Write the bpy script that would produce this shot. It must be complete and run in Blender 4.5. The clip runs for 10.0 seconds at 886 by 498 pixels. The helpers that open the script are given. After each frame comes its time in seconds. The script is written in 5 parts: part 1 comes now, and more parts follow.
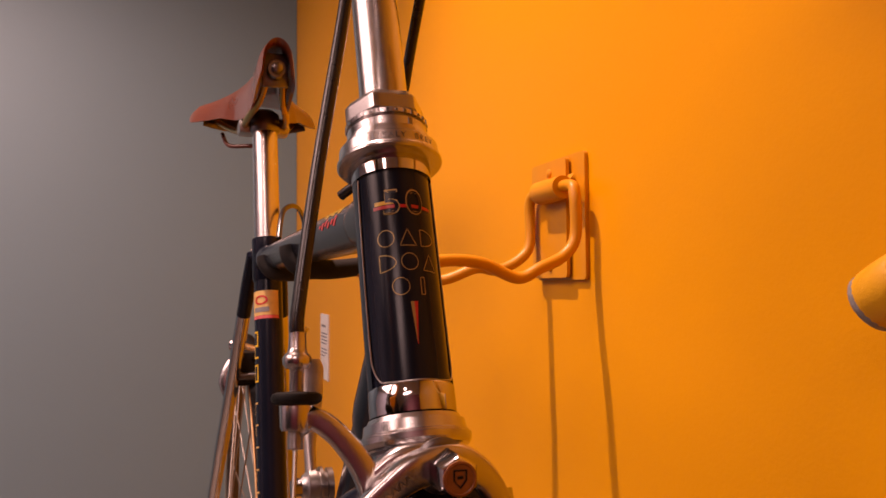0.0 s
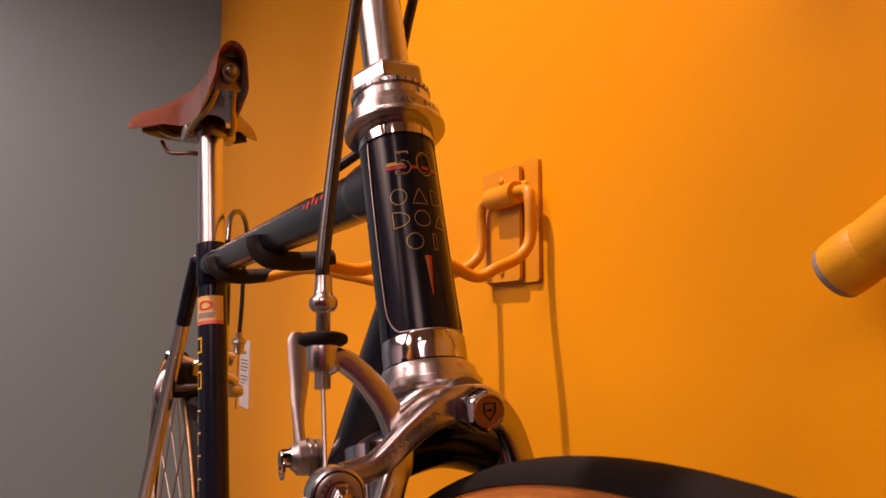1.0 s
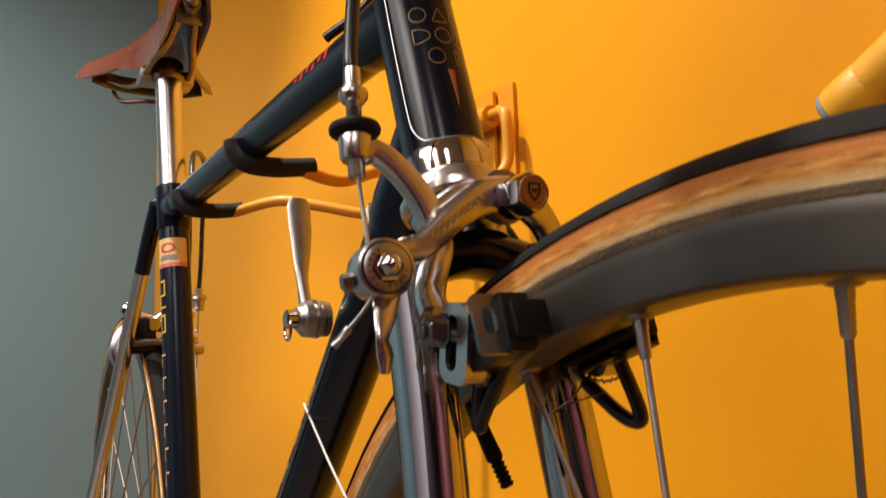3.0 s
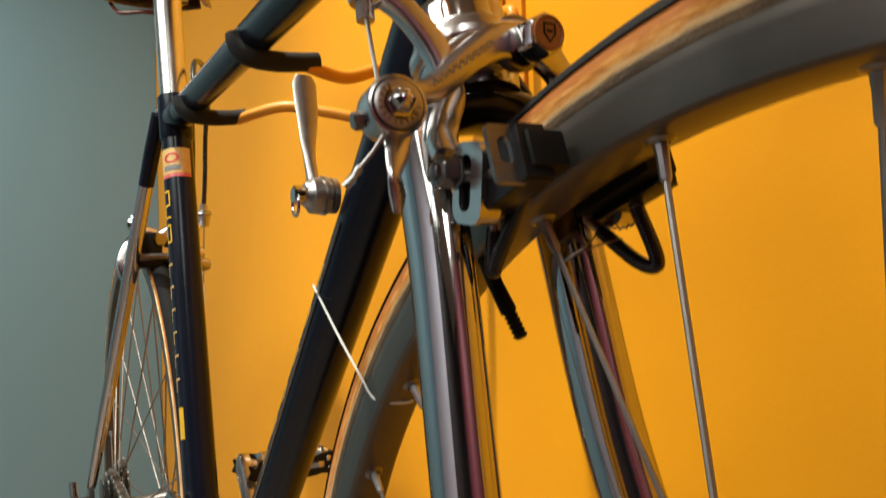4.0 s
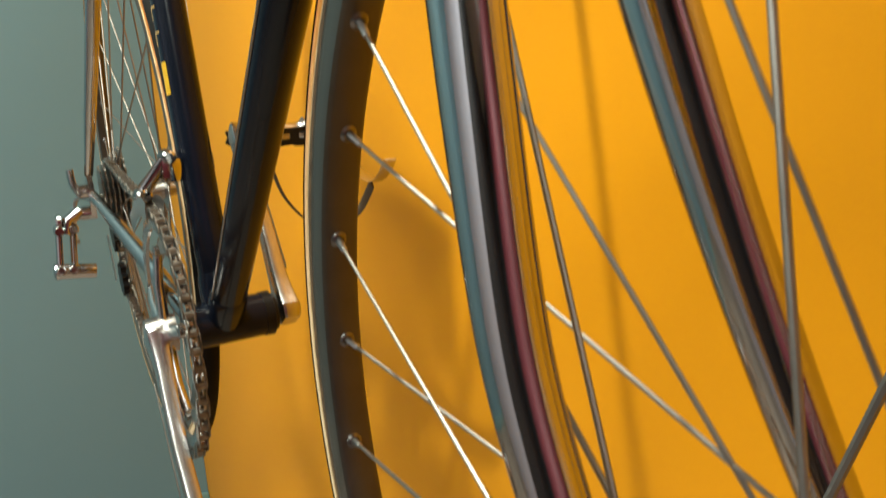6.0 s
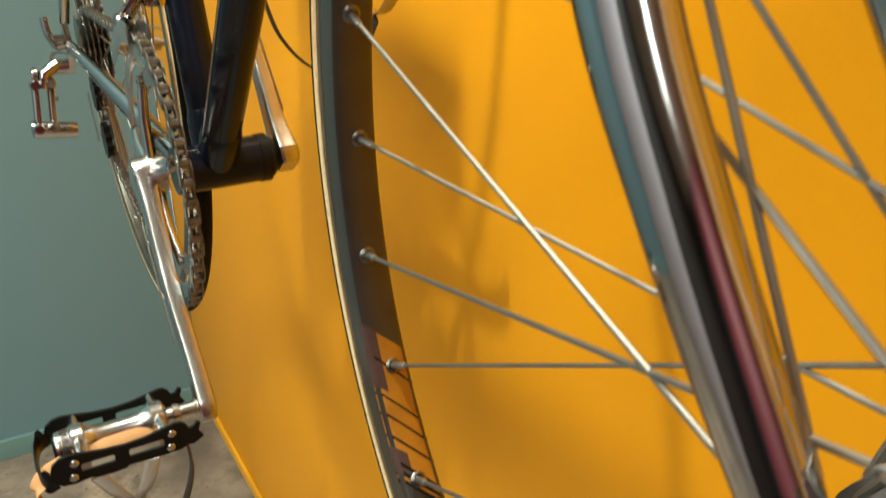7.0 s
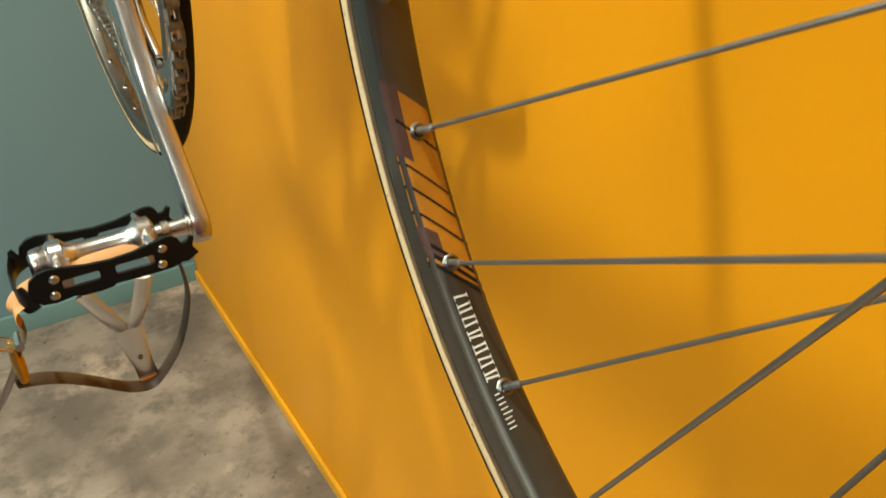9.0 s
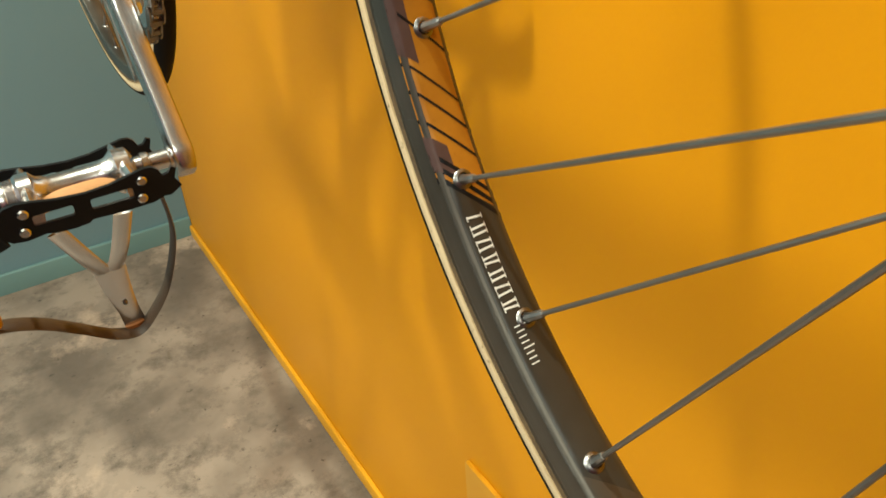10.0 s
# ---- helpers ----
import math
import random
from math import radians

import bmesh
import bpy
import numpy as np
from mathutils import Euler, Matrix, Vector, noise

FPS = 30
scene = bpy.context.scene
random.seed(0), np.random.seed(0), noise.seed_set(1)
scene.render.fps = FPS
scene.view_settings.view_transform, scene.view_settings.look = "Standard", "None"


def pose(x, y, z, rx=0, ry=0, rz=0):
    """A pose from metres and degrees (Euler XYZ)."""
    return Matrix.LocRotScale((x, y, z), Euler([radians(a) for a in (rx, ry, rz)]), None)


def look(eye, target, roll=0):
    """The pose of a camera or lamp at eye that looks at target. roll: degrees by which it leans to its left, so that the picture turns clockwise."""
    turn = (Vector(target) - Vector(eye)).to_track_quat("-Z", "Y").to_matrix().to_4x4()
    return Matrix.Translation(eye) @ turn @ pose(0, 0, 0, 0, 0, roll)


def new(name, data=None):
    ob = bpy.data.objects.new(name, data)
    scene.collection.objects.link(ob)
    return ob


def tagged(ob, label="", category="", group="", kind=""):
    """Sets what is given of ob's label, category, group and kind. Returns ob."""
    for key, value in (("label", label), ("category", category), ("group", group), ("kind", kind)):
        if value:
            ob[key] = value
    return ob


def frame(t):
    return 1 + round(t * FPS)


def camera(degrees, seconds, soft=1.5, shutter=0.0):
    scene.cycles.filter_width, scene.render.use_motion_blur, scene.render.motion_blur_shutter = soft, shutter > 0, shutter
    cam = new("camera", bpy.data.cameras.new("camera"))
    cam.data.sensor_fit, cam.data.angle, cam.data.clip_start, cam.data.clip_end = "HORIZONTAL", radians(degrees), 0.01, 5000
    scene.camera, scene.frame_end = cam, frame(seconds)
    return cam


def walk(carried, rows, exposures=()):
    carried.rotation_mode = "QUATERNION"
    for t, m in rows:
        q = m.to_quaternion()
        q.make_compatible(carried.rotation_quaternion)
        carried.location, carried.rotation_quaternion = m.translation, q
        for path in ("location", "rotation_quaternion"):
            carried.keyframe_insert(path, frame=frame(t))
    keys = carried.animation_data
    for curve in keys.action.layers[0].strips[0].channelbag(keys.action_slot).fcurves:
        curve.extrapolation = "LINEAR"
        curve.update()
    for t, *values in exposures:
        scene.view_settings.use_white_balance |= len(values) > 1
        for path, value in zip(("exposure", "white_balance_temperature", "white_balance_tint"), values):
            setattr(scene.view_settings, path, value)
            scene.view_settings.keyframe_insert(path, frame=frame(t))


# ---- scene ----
# ---------------------------------------------------------------- camera
cam = camera(58.91, 10.0, shutter=0.5)
PATH = [
    (0, (0.0085, 0.0120, 1.7443), (0.6280, 1.9113, 1.8374), -0.42),
    (0.5, (-0.0177, 0.0123, 1.7278), (0.7234, 1.8642, 1.8735), -0.12),
    (1, (-0.0347, 0.0184, 1.7092), (0.8006, 1.8250, 1.9060), -0.02),
    (1.5, (-0.0502, 0.0236, 1.6921), (0.8509, 1.7929, 1.9322), -0.10),
    (2, (-0.0575, 0.0316, 1.6724), (0.8847, 1.7751, 1.9416), -0.28),
    (3.3, (-0.0587, 0.0566, 1.6209), (0.9209, 1.7875, 1.8321), -1.83),
    (3.5, (-0.0584, 0.0585, 1.6152), (0.9179, 1.7945, 1.7970), -1.70),
    (4, (-0.0581, 0.0614, 1.6008), (0.9133, 1.8075, 1.6865), -2.07),
    (4.5, (-0.0559, 0.0603, 1.5822), (0.9066, 1.8130, 1.5400), -2.23),
    (5, (-0.0562, 0.0547, 1.5630), (0.8958, 1.8028, 1.3682), -2.39),
    (5.5, (-0.0491, 0.0643, 1.5351), (0.8847, 1.7937, 1.1649), -3.06),
    (6.8, (-0.0527, 0.1056, 1.4456), (0.8551, 1.7536, 0.7672), -2.10),
    (7, (-0.0532, 0.1144, 1.4325), (0.8504, 1.7468, 0.7124), -2.16),
    (7.5, (-0.0527, 0.1262, 1.4081), (0.8304, 1.7352, 0.6138), -2.42),
    (8, (-0.0550, 0.1380, 1.3868), (0.8218, 1.7164, 0.5267), -2.56),
    (8.5, (-0.0554, 0.1472, 1.3721), (0.8163, 1.6871, 0.4398), -2.86),
    (9, (-0.0570, 0.1548, 1.3529), (0.8026, 1.6750, 0.3782), -3.12),
    (9.5, (-0.0521, 0.1689, 1.3359), (0.7884, 1.6602, 0.3017), -3.75),
    (10, (-0.0489, 0.1816, 1.3201), (0.7816, 1.6517, 0.2482), -4.04),
]
walk(cam, [(t, look(eye, target, roll)) for t, eye, target, roll in PATH],
     exposures=[(0.0, -0.28, 8600, 56), (1.0, -0.27, 8300, 52), (2.0, -0.12, 7350, 31), (3.4, 0.17, 6350, 4),
                (4.5, 0.29, 6200, -3), (5.5, 0.43, 6200, -8), (7.0, 0.54, 6300, -14), (10.0, 0.55, 6450, -13)])

# ---------------------------------------------------------------- plan (metres)
FLOOR = 0.074
WALL_X, WALL_Y = 0.330, 2.455          # yellow wall face, teal wall face
BX = 0.095                             # the bicycle's middle plane
HUB_F, HUB_R = (0.160, 1.342), (1.135, 1.345)
BB = (0.752, 1.272)
ROOM_X, ROOM_Y, ROOM_Z = -3.2, -2.2, 3.1

# ---------------------------------------------------------------- world and lamps
world = bpy.data.worlds.new("world")
scene.world = world
world.use_nodes = True
world.node_tree.nodes["Background"].inputs[0].default_value = (0.9, 0.95, 1.0, 1)
world.node_tree.nodes["Background"].inputs[1].default_value = 0.02


def lamp(name, eye, target, power, size, color, spot=0.0, spread=180, blend=0.7):
    data = bpy.data.lights.new(name, "SPOT" if spot else "AREA")
    data.energy, data.color = power, color
    if spot:
        data.spot_size, data.spot_blend, data.shadow_soft_size = radians(spot), blend, size
    else:
        data.shape, data.size, data.spread = "DISK", size, radians(spread)
    ob = new(name, data)
    ob.matrix_world = look(eye, target)
    return ob


WARM = (1.0, 0.90, 0.79)
# First spot casts the shadows; the rest are fill added to brighten the walls.
SPOT_EYES = [((-0.27, 0.80, 3.02), (0.33, 0.62, 0.4), 126, 0.022, 74, 1.0), ((-1.50, 0.30, 3.02), (0.30, 0.30, 0.6), 31, 0.28, 92, 0.9), ((-1.10, 1.45, 3.02), (-0.40, 2.45, 0.8), 140, 0.40, 122, 0.7), ((-0.75, -0.75, 3.02), (0.20, 0.2, 1.1), 8, 0.10, 110, 0.7)]
for eye, target, power, soft, cone, edge in SPOT_EYES:
    lamp("key_and_fill_spot", eye, target, power, soft, WARM, spot=cone, blend=edge)
# Unseen room fill, added: one overhead, one to light the maroon wall.
lamp("room_fill", (-2.0, 0.4, 3.04), (-2.2, 0.5, 0.0), 54, 2.2, (1.0, 0.95, 0.90))
lamp("room_fill", (-0.9, -1.5, 3.04), (-0.6, -2.1, 0.9), 22, 0.9, (1.0, 0.95, 0.90))

# ---------------------------------------------------------------- materials
def mix_rgb(nt, fac, a, b):
    n = nt.nodes.new("ShaderNodeMix")
    n.data_type = "RGBA"
    for sock, val in ((n.inputs[0], fac), (n.inputs[6], a), (n.inputs[7], b)):
        if hasattr(val, "is_linked"):
            nt.links.new(val, sock)
        else:
            sock.default_value = val if isinstance(val, (int, float)) else (*val, 1)
    return n.outputs[2]


def ramp(nt, fac, lo, hi):
    n = nt.nodes.new("ShaderNodeMapRange")
    n.inputs[1].default_value, n.inputs[2].default_value = lo, hi
    nt.links.new(fac, n.inputs[0])
    return n.outputs[0]


def noise_of(nt, scale, detail=4, rough=0.55, stretch=None):
    co = nt.nodes.new("ShaderNodeTexCoord").outputs["Object"]
    if stretch:
        mp = nt.nodes.new("ShaderNodeMapping")
        mp.inputs["Scale"].default_value = stretch
        nt.links.new(co, mp.inputs[0])
        co = mp.outputs[0]
    n = nt.nodes.new("ShaderNodeTexNoise")
    n.inputs["Scale"].default_value, n.inputs["Detail"].default_value, n.inputs["Roughness"].default_value = scale, detail, rough
    nt.links.new(co, n.inputs["Vector"])
    return n.outputs["Fac"]


def material(name, color, rough=0.5, metal=0.0, dark=None, fine=400, coarse=30, spread=0.35, bump=0.0, bump_scale=None,
             coat=0.0, rough_var=0.1, stretch=None, sheen=0.0):
    """One surface: base colour that drifts to `dark` at two scales, uneven gloss and a fine relief."""
    m = bpy.data.materials.new(name)
    m.use_nodes = True
    nt = m.node_tree
    b = nt.nodes["Principled BSDF"]
    dark = dark or tuple(c * 0.72 for c in color)
    big, small = noise_of(nt, coarse, stretch=stretch), noise_of(nt, fine, 3, stretch=stretch)
    c = mix_rgb(nt, ramp(nt, big, 0.5 - spread, 0.5 + spread), dark, color)
    c = mix_rgb(nt, ramp(nt, small, 0.62, 0.85), c, dark)
    nt.links.new(c, b.inputs["Base Color"])
    r = nt.nodes.new("ShaderNodeMapRange")
    r.inputs[3].default_value, r.inputs[4].default_value = max(0.02, rough - rough_var), min(1, rough + rough_var)
    nt.links.new(big, r.inputs[0])
    nt.links.new(r.outputs[0], b.inputs["Roughness"])
    b.inputs["Metallic"].default_value = metal
    b.inputs["Coat Weight"].default_value = coat
    b.inputs["Coat Roughness"].default_value = 0.04
    b.inputs["Sheen Weight"].default_value = sheen
    if bump:
        bn = nt.nodes.new("ShaderNodeBump")
        bn.inputs["Strength"].default_value, bn.inputs["Distance"].default_value = bump, 0.001
        nt.links.new(noise_of(nt, bump_scale or fine, 5, stretch=stretch), bn.inputs["Height"])
        nt.links.new(bn.outputs[0], b.inputs["Normal"])
    return m


YELLOW_WALL = material("yellow_paint", (0.80, 0.332, 0.008), 0.42, dark=(0.77, 0.313, 0.007), fine=60, coarse=1.5, bump=0.12, bump_scale=420, rough_var=0.05)
YELLOW_WALL.node_tree.nodes["Principled BSDF"].inputs["Specular IOR Level"].default_value = 0.2
TEAL_WALL = material("teal_paint", (0.174, 0.300, 0.368), 0.55, dark=(0.163, 0.284, 0.350), fine=60, coarse=1.5, bump=0.12, bump_scale=420, rough_var=0.05)
TEAL_TRIM = material("teal_gloss_paint", (0.17, 0.30, 0.31), 0.35, dark=(0.14, 0.25, 0.26), coarse=4)
YELLOW_TRIM = material("yellow_gloss_paint", (0.83, 0.40, 0.02), 0.35, dark=(0.74, 0.33, 0.015), coarse=4)
PALE_WALL = material("pale_lavender_reflected", (0.52, 0.51, 0.60), 0.7, dark=(0.47, 0.46, 0.55), coarse=2)
CHARCOAL_WALL = material("charcoal_reflected", (0.022, 0.019, 0.022), 0.6, dark=(0.017, 0.015, 0.018), coarse=2)
MAROON_WALL = material("maroon_reflected", (0.21, 0.032, 0.050), 0.6, coarse=2)
CEILING = material("ceiling_paint", (0.62, 0.60, 0.56), 0.8, coarse=3)
CHROME = material("chrome", (0.58, 0.57, 0.58), 0.08, 1.0, dark=(0.54, 0.53, 0.535), coarse=60, fine=900, rough_var=0.03)
CHROME.node_tree.nodes["Principled BSDF"].inputs["Specular Tint"].default_value = (0.62, 0.60, 0.60, 1)
ALLOY = material("polished_alloy", (0.58, 0.56, 0.56), 0.25, 1.0, dark=(0.51, 0.49, 0.485), coarse=90, fine=1400, rough_var=0.05, bump=0.008, bump_scale=1500)
ALLOY_DULL = material("satin_alloy", (0.46, 0.44, 0.43), 0.33, 1.0, dark=(0.36, 0.345, 0.335), coarse=120, fine=1600, rough_var=0.1, bump=0.06, bump_scale=2200)
STEEL_DARK = material("dark_steel", (0.26, 0.25, 0.25), 0.32, 1.0, dark=(0.15, 0.14, 0.14), coarse=140, fine=1500)
SPOKE_STEEL = material("spoke_steel", (0.33, 0.305, 0.285), 0.46, 1.0, dark=(0.25, 0.23, 0.215), coarse=60, fine=900)
PAINT = material("midnight_blue_enamel", (0.0060, 0.0085, 0.0170), 0.20, dark=(0.0045, 0.006, 0.012), coarse=20, rough_var=0.04)
PAINT.node_tree.nodes["Principled BSDF"].inputs["Specular IOR Level"].default_value = 0.22
BLACK = material("black_enamel", (0.009, 0.009, 0.010), 0.36, coarse=90, fine=1200, rough_var=0.1)
RUBBER = material("black_rubber", (0.0055, 0.0053, 0.0052), 0.62, coarse=70, fine=1500, bump=0.15, bump_scale=1800)
TREAD = material("tyre_tread", (0.0085, 0.0082, 0.0085), 0.75, dark=(0.0055, 0.0053, 0.0055), coarse=60, fine=900, bump=0.3, bump_scale=1400)
TREAD.node_tree.nodes["Principled BSDF"].inputs["Specular IOR Level"].default_value = 0.12
for dull in (RUBBER, BLACK):
    dull.node_tree.nodes["Principled BSDF"].inputs["Specular IOR Level"].default_value = 0.18
HOUSING = material("cable_housing", (0.016, 0.016, 0.017), 0.25, coarse=60)
SLEEVE = material("foam_sleeve", (0.0055, 0.0055, 0.0055), 0.85, coarse=60, fine=900, bump=0.35, bump_scale=900)

def sidewall(y, z):
    """Cotton tyre wall round an axle: rust-brown under the tread, amber in the middle, cream at the foot; blends to
    speckled cream from just above axle height downwards.
    """
    m = material("tan_sidewall", (0.66, 0.30, 0.060), 0.75, dark=(0.46, 0.17, 0.030), coarse=50, fine=600, bump=0.3, bump_scale=1300)
    nt = m.node_tree
    b = nt.nodes["Principled BSDF"]
    prev = b.inputs["Base Color"].links[0].from_socket
    sep = nt.nodes.new("ShaderNodeSeparateXYZ")
    nt.links.new(nt.nodes.new("ShaderNodeTexCoord").outputs["Object"], sep.inputs[0])
    com = nt.nodes.new("ShaderNodeCombineXYZ")

    def calc(op, a, v):
        n = nt.nodes.new("ShaderNodeMath")
        n.operation = op
        nt.links.new(a, n.inputs[0])
        if hasattr(v, "is_linked"):
            nt.links.new(v, n.inputs[1])
        else:
            n.inputs[1].default_value = v
        return n.outputs[0]

    nt.links.new(calc("SUBTRACT", sep.outputs[1], y), com.inputs[1])
    nt.links.new(calc("SUBTRACT", sep.outputs[2], z), com.inputs[2])
    ln = nt.nodes.new("ShaderNodeVectorMath")
    ln.operation = "LENGTH"
    nt.links.new(com.outputs[0], ln.inputs[0])
    r = calc("ADD", ln.outputs["Value"], calc("MULTIPLY", noise_of(nt, 70, 5, 0.7), 0.0032))
    # streaks that run along the casing
    ang = calc("ARCTAN2", sep.outputs[2], 0.0)
    nt.links.new(calc("SUBTRACT", sep.outputs[1], y), ang.node.inputs[1])
    nt.links.new(calc("SUBTRACT", sep.outputs[2], z), ang.node.inputs[0])
    pol = nt.nodes.new("ShaderNodeCombineXYZ")
    nt.links.new(calc("MULTIPLY", ang, 26.0), pol.inputs[0])
    nt.links.new(calc("MULTIPLY", ln.outputs["Value"], 620.0), pol.inputs[1])
    streak = nt.nodes.new("ShaderNodeTexNoise")
    streak.inputs["Scale"].default_value, streak.inputs["Detail"].default_value, streak.inputs["Roughness"].default_value = 1.0, 6, 0.62
    nt.links.new(pol.outputs[0], streak.inputs["Vector"])
    prev = mix_rgb(nt, ramp(nt, streak.outputs["Fac"], 0.50, 0.66), prev, (0.74, 0.42, 0.14))
    prev = mix_rgb(nt, ramp(nt, streak.outputs["Fac"], 0.46, 0.34), prev, (0.26, 0.075, 0.018))
    c = mix_rgb(nt, ramp(nt, r, 0.3242, 0.3262), prev, (0.40, 0.135, 0.028))
    c = mix_rgb(nt, ramp(nt, r, 0.3226, 0.3212), c, (0.68, 0.46, 0.22))
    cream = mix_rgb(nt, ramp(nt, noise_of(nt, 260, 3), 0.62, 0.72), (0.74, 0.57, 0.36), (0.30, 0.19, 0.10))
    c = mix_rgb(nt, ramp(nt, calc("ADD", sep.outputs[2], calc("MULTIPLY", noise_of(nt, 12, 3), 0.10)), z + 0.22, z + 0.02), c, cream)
    nt.links.new(c, b.inputs["Base Color"])
    b.inputs["Specular IOR Level"].default_value = 0.2
    return m


GLUE = material("dried_rim_glue", (0.15, 0.092, 0.042), 0.7, dark=(0.06, 0.036, 0.018), coarse=80, fine=500, spread=0.2, bump=0.8, bump_scale=900)
BASETAPE = material("base_tape", (0.72, 0.55, 0.32), 0.85, dark=(0.36, 0.21, 0.09), coarse=70, fine=420, spread=0.22, bump=0.6, bump_scale=800)
RIM_GREY = material("hard_anodised_rim", (0.118, 0.106, 0.092), 0.36, 0.78, dark=(0.085, 0.075, 0.064), coarse=40, fine=900, rough_var=0.06)
LEATHER = material("saddle_leather", (0.165, 0.038, 0.016), 0.30, dark=(0.090, 0.020, 0.009), coarse=22, fine=380, bump=0.25, bump_scale=700, coat=0.45)
LEATHER_RAW = material("raw_leather", (0.52, 0.27, 0.11), 0.7, dark=(0.40, 0.19, 0.07), coarse=60, fine=700, bump=0.25)
STRAP_BROWN = material("brown_strap_leather", (0.075, 0.045, 0.027), 0.5, dark=(0.045, 0.026, 0.016), coarse=60, fine=800, bump=0.3)
STRAP_TAN = material("tan_strap_leather", (0.42, 0.17, 0.05), 0.5, dark=(0.28, 0.10, 0.03), coarse=60, fine=800, bump=0.3)
BRASS = material("brass", (0.52, 0.33, 0.10), 0.30, 1.0, coarse=100)
BAR_TAPE = material("yellow_bar_tape", (0.80, 0.40, 0.012), 0.45, dark=(0.66, 0.30, 0.01), coarse=60, fine=700, bump=0.2, bump_scale=600)
PLUG_GREY = material("worn_grey_plug", (0.34, 0.34, 0.35), 0.5, dark=(0.16, 0.15, 0.15), coarse=150, fine=900)
HOOK_YELLOW = material("yellow_powder_coat", (0.70, 0.285, 0.010), 0.42, dark=(0.62, 0.245, 0.008), coarse=40, fine=900, bump=0.15, bump_scale=1100)
WHITE_CARD = material("white_card", (0.78, 0.77, 0.74), 0.6, coarse=40)
INK = material("grey_ink", (0.18, 0.18, 0.19), 0.6)
DECAL_GOLD = material("gold_decal", (0.40, 0.265, 0.085), 0.4, 0.3, coarse=200)
DECAL_YELLOW = material("yellow_decal", (0.72, 0.42, 0.02), 0.35, coarse=200)
DECAL_RED = material("red_decal", (0.55, 0.022, 0.018), 0.35, coarse=200)
DECAL_PINK = material("pink_decal", (0.65, 0.12, 0.13), 0.35, coarse=200)
DECAL_SAND = material("sand_decal", (0.66, 0.42, 0.14), 0.4, coarse=200)
DECAL_WHITE = material("white_decal", (0.72, 0.72, 0.70), 0.4, coarse=300)
DECAL_VIOLET = material("faded_violet_decal", (0.085, 0.046, 0.042), 0.35, dark=(0.055, 0.028, 0.024), coarse=120, fine=500)
DECAL_ORANGE = material("amber_decal", (0.44, 0.185, 0.016), 0.32, dark=(0.27, 0.098, 0.010), coarse=60, fine=500)
GUM = material("amber_rubber_cap", (0.30, 0.10, 0.03), 0.35, dark=(0.17, 0.05, 0.015), coarse=400, fine=900)
GEAR_STEEL = material("greased_steel", (0.30, 0.28, 0.26), 0.35, 1.0, dark=(0.10, 0.09, 0.08), coarse=220, fine=900)


def concrete():
    m = material("worn_concrete", (0.330, 0.268, 0.222), 0.50, dark=(0.150, 0.121, 0.100), fine=30, coarse=4.2, spread=0.13, bump=0.25, bump_scale=60)
    nt = m.node_tree
    b = nt.nodes["Principled BSDF"]
    prev = b.inputs["Base Color"].links[0].from_socket
    light = mix_rgb(nt, ramp(nt, noise_of(nt, 2.3, 9, 0.66, (1.25, 1.0, 1.0)), 0.55, 0.67), prev, (0.56, 0.430, 0.340))
    grey = noise_of(nt, 11, 7, 0.72)
    light = mix_rgb(nt, ramp(nt, grey, 0.48, 0.68), light, (0.125, 0.101, 0.083))
    dots = mix_rgb(nt, ramp(nt, noise_of(nt, 38, 3), 0.66, 0.76), light, (0.060, 0.047, 0.038))
    nt.links.new(dots, b.inputs["Base Color"])
    return m


CONCRETE = concrete()

# ---------------------------------------------------------------- mesh helpers
X, Y, Z = Vector((1, 0, 0)), Vector((0, 1, 0)), Vector((0, 0, 1))


def V(dx, y, z):
    """A place on the bicycle: dx from its middle plane (minus: the chain side)."""
    return Vector((BX + dx, y, z))


def basis(d, ref=None):
    d = d.normalized()
    ref = ref or (X if abs(d.dot(X)) < 0.9 else Z)
    a = (ref - d * ref.dot(d)).normalized()
    return a, d.cross(a), d


def bridge(bm, rings, close_u=True, close_v=False, caps=True):
    n, m = len(rings), len(rings[0])
    for i in range(n if close_v else n - 1):
        r, s = rings[i], rings[(i + 1) % n]
        for j in range(m if close_u else m - 1):
            k = (j + 1) % m
            bm.faces.new((r[j], r[k], s[k], s[j]))
    if caps and close_u and not close_v:
        bm.faces.new(rings[0][::-1])
        bm.faces.new(rings[-1])


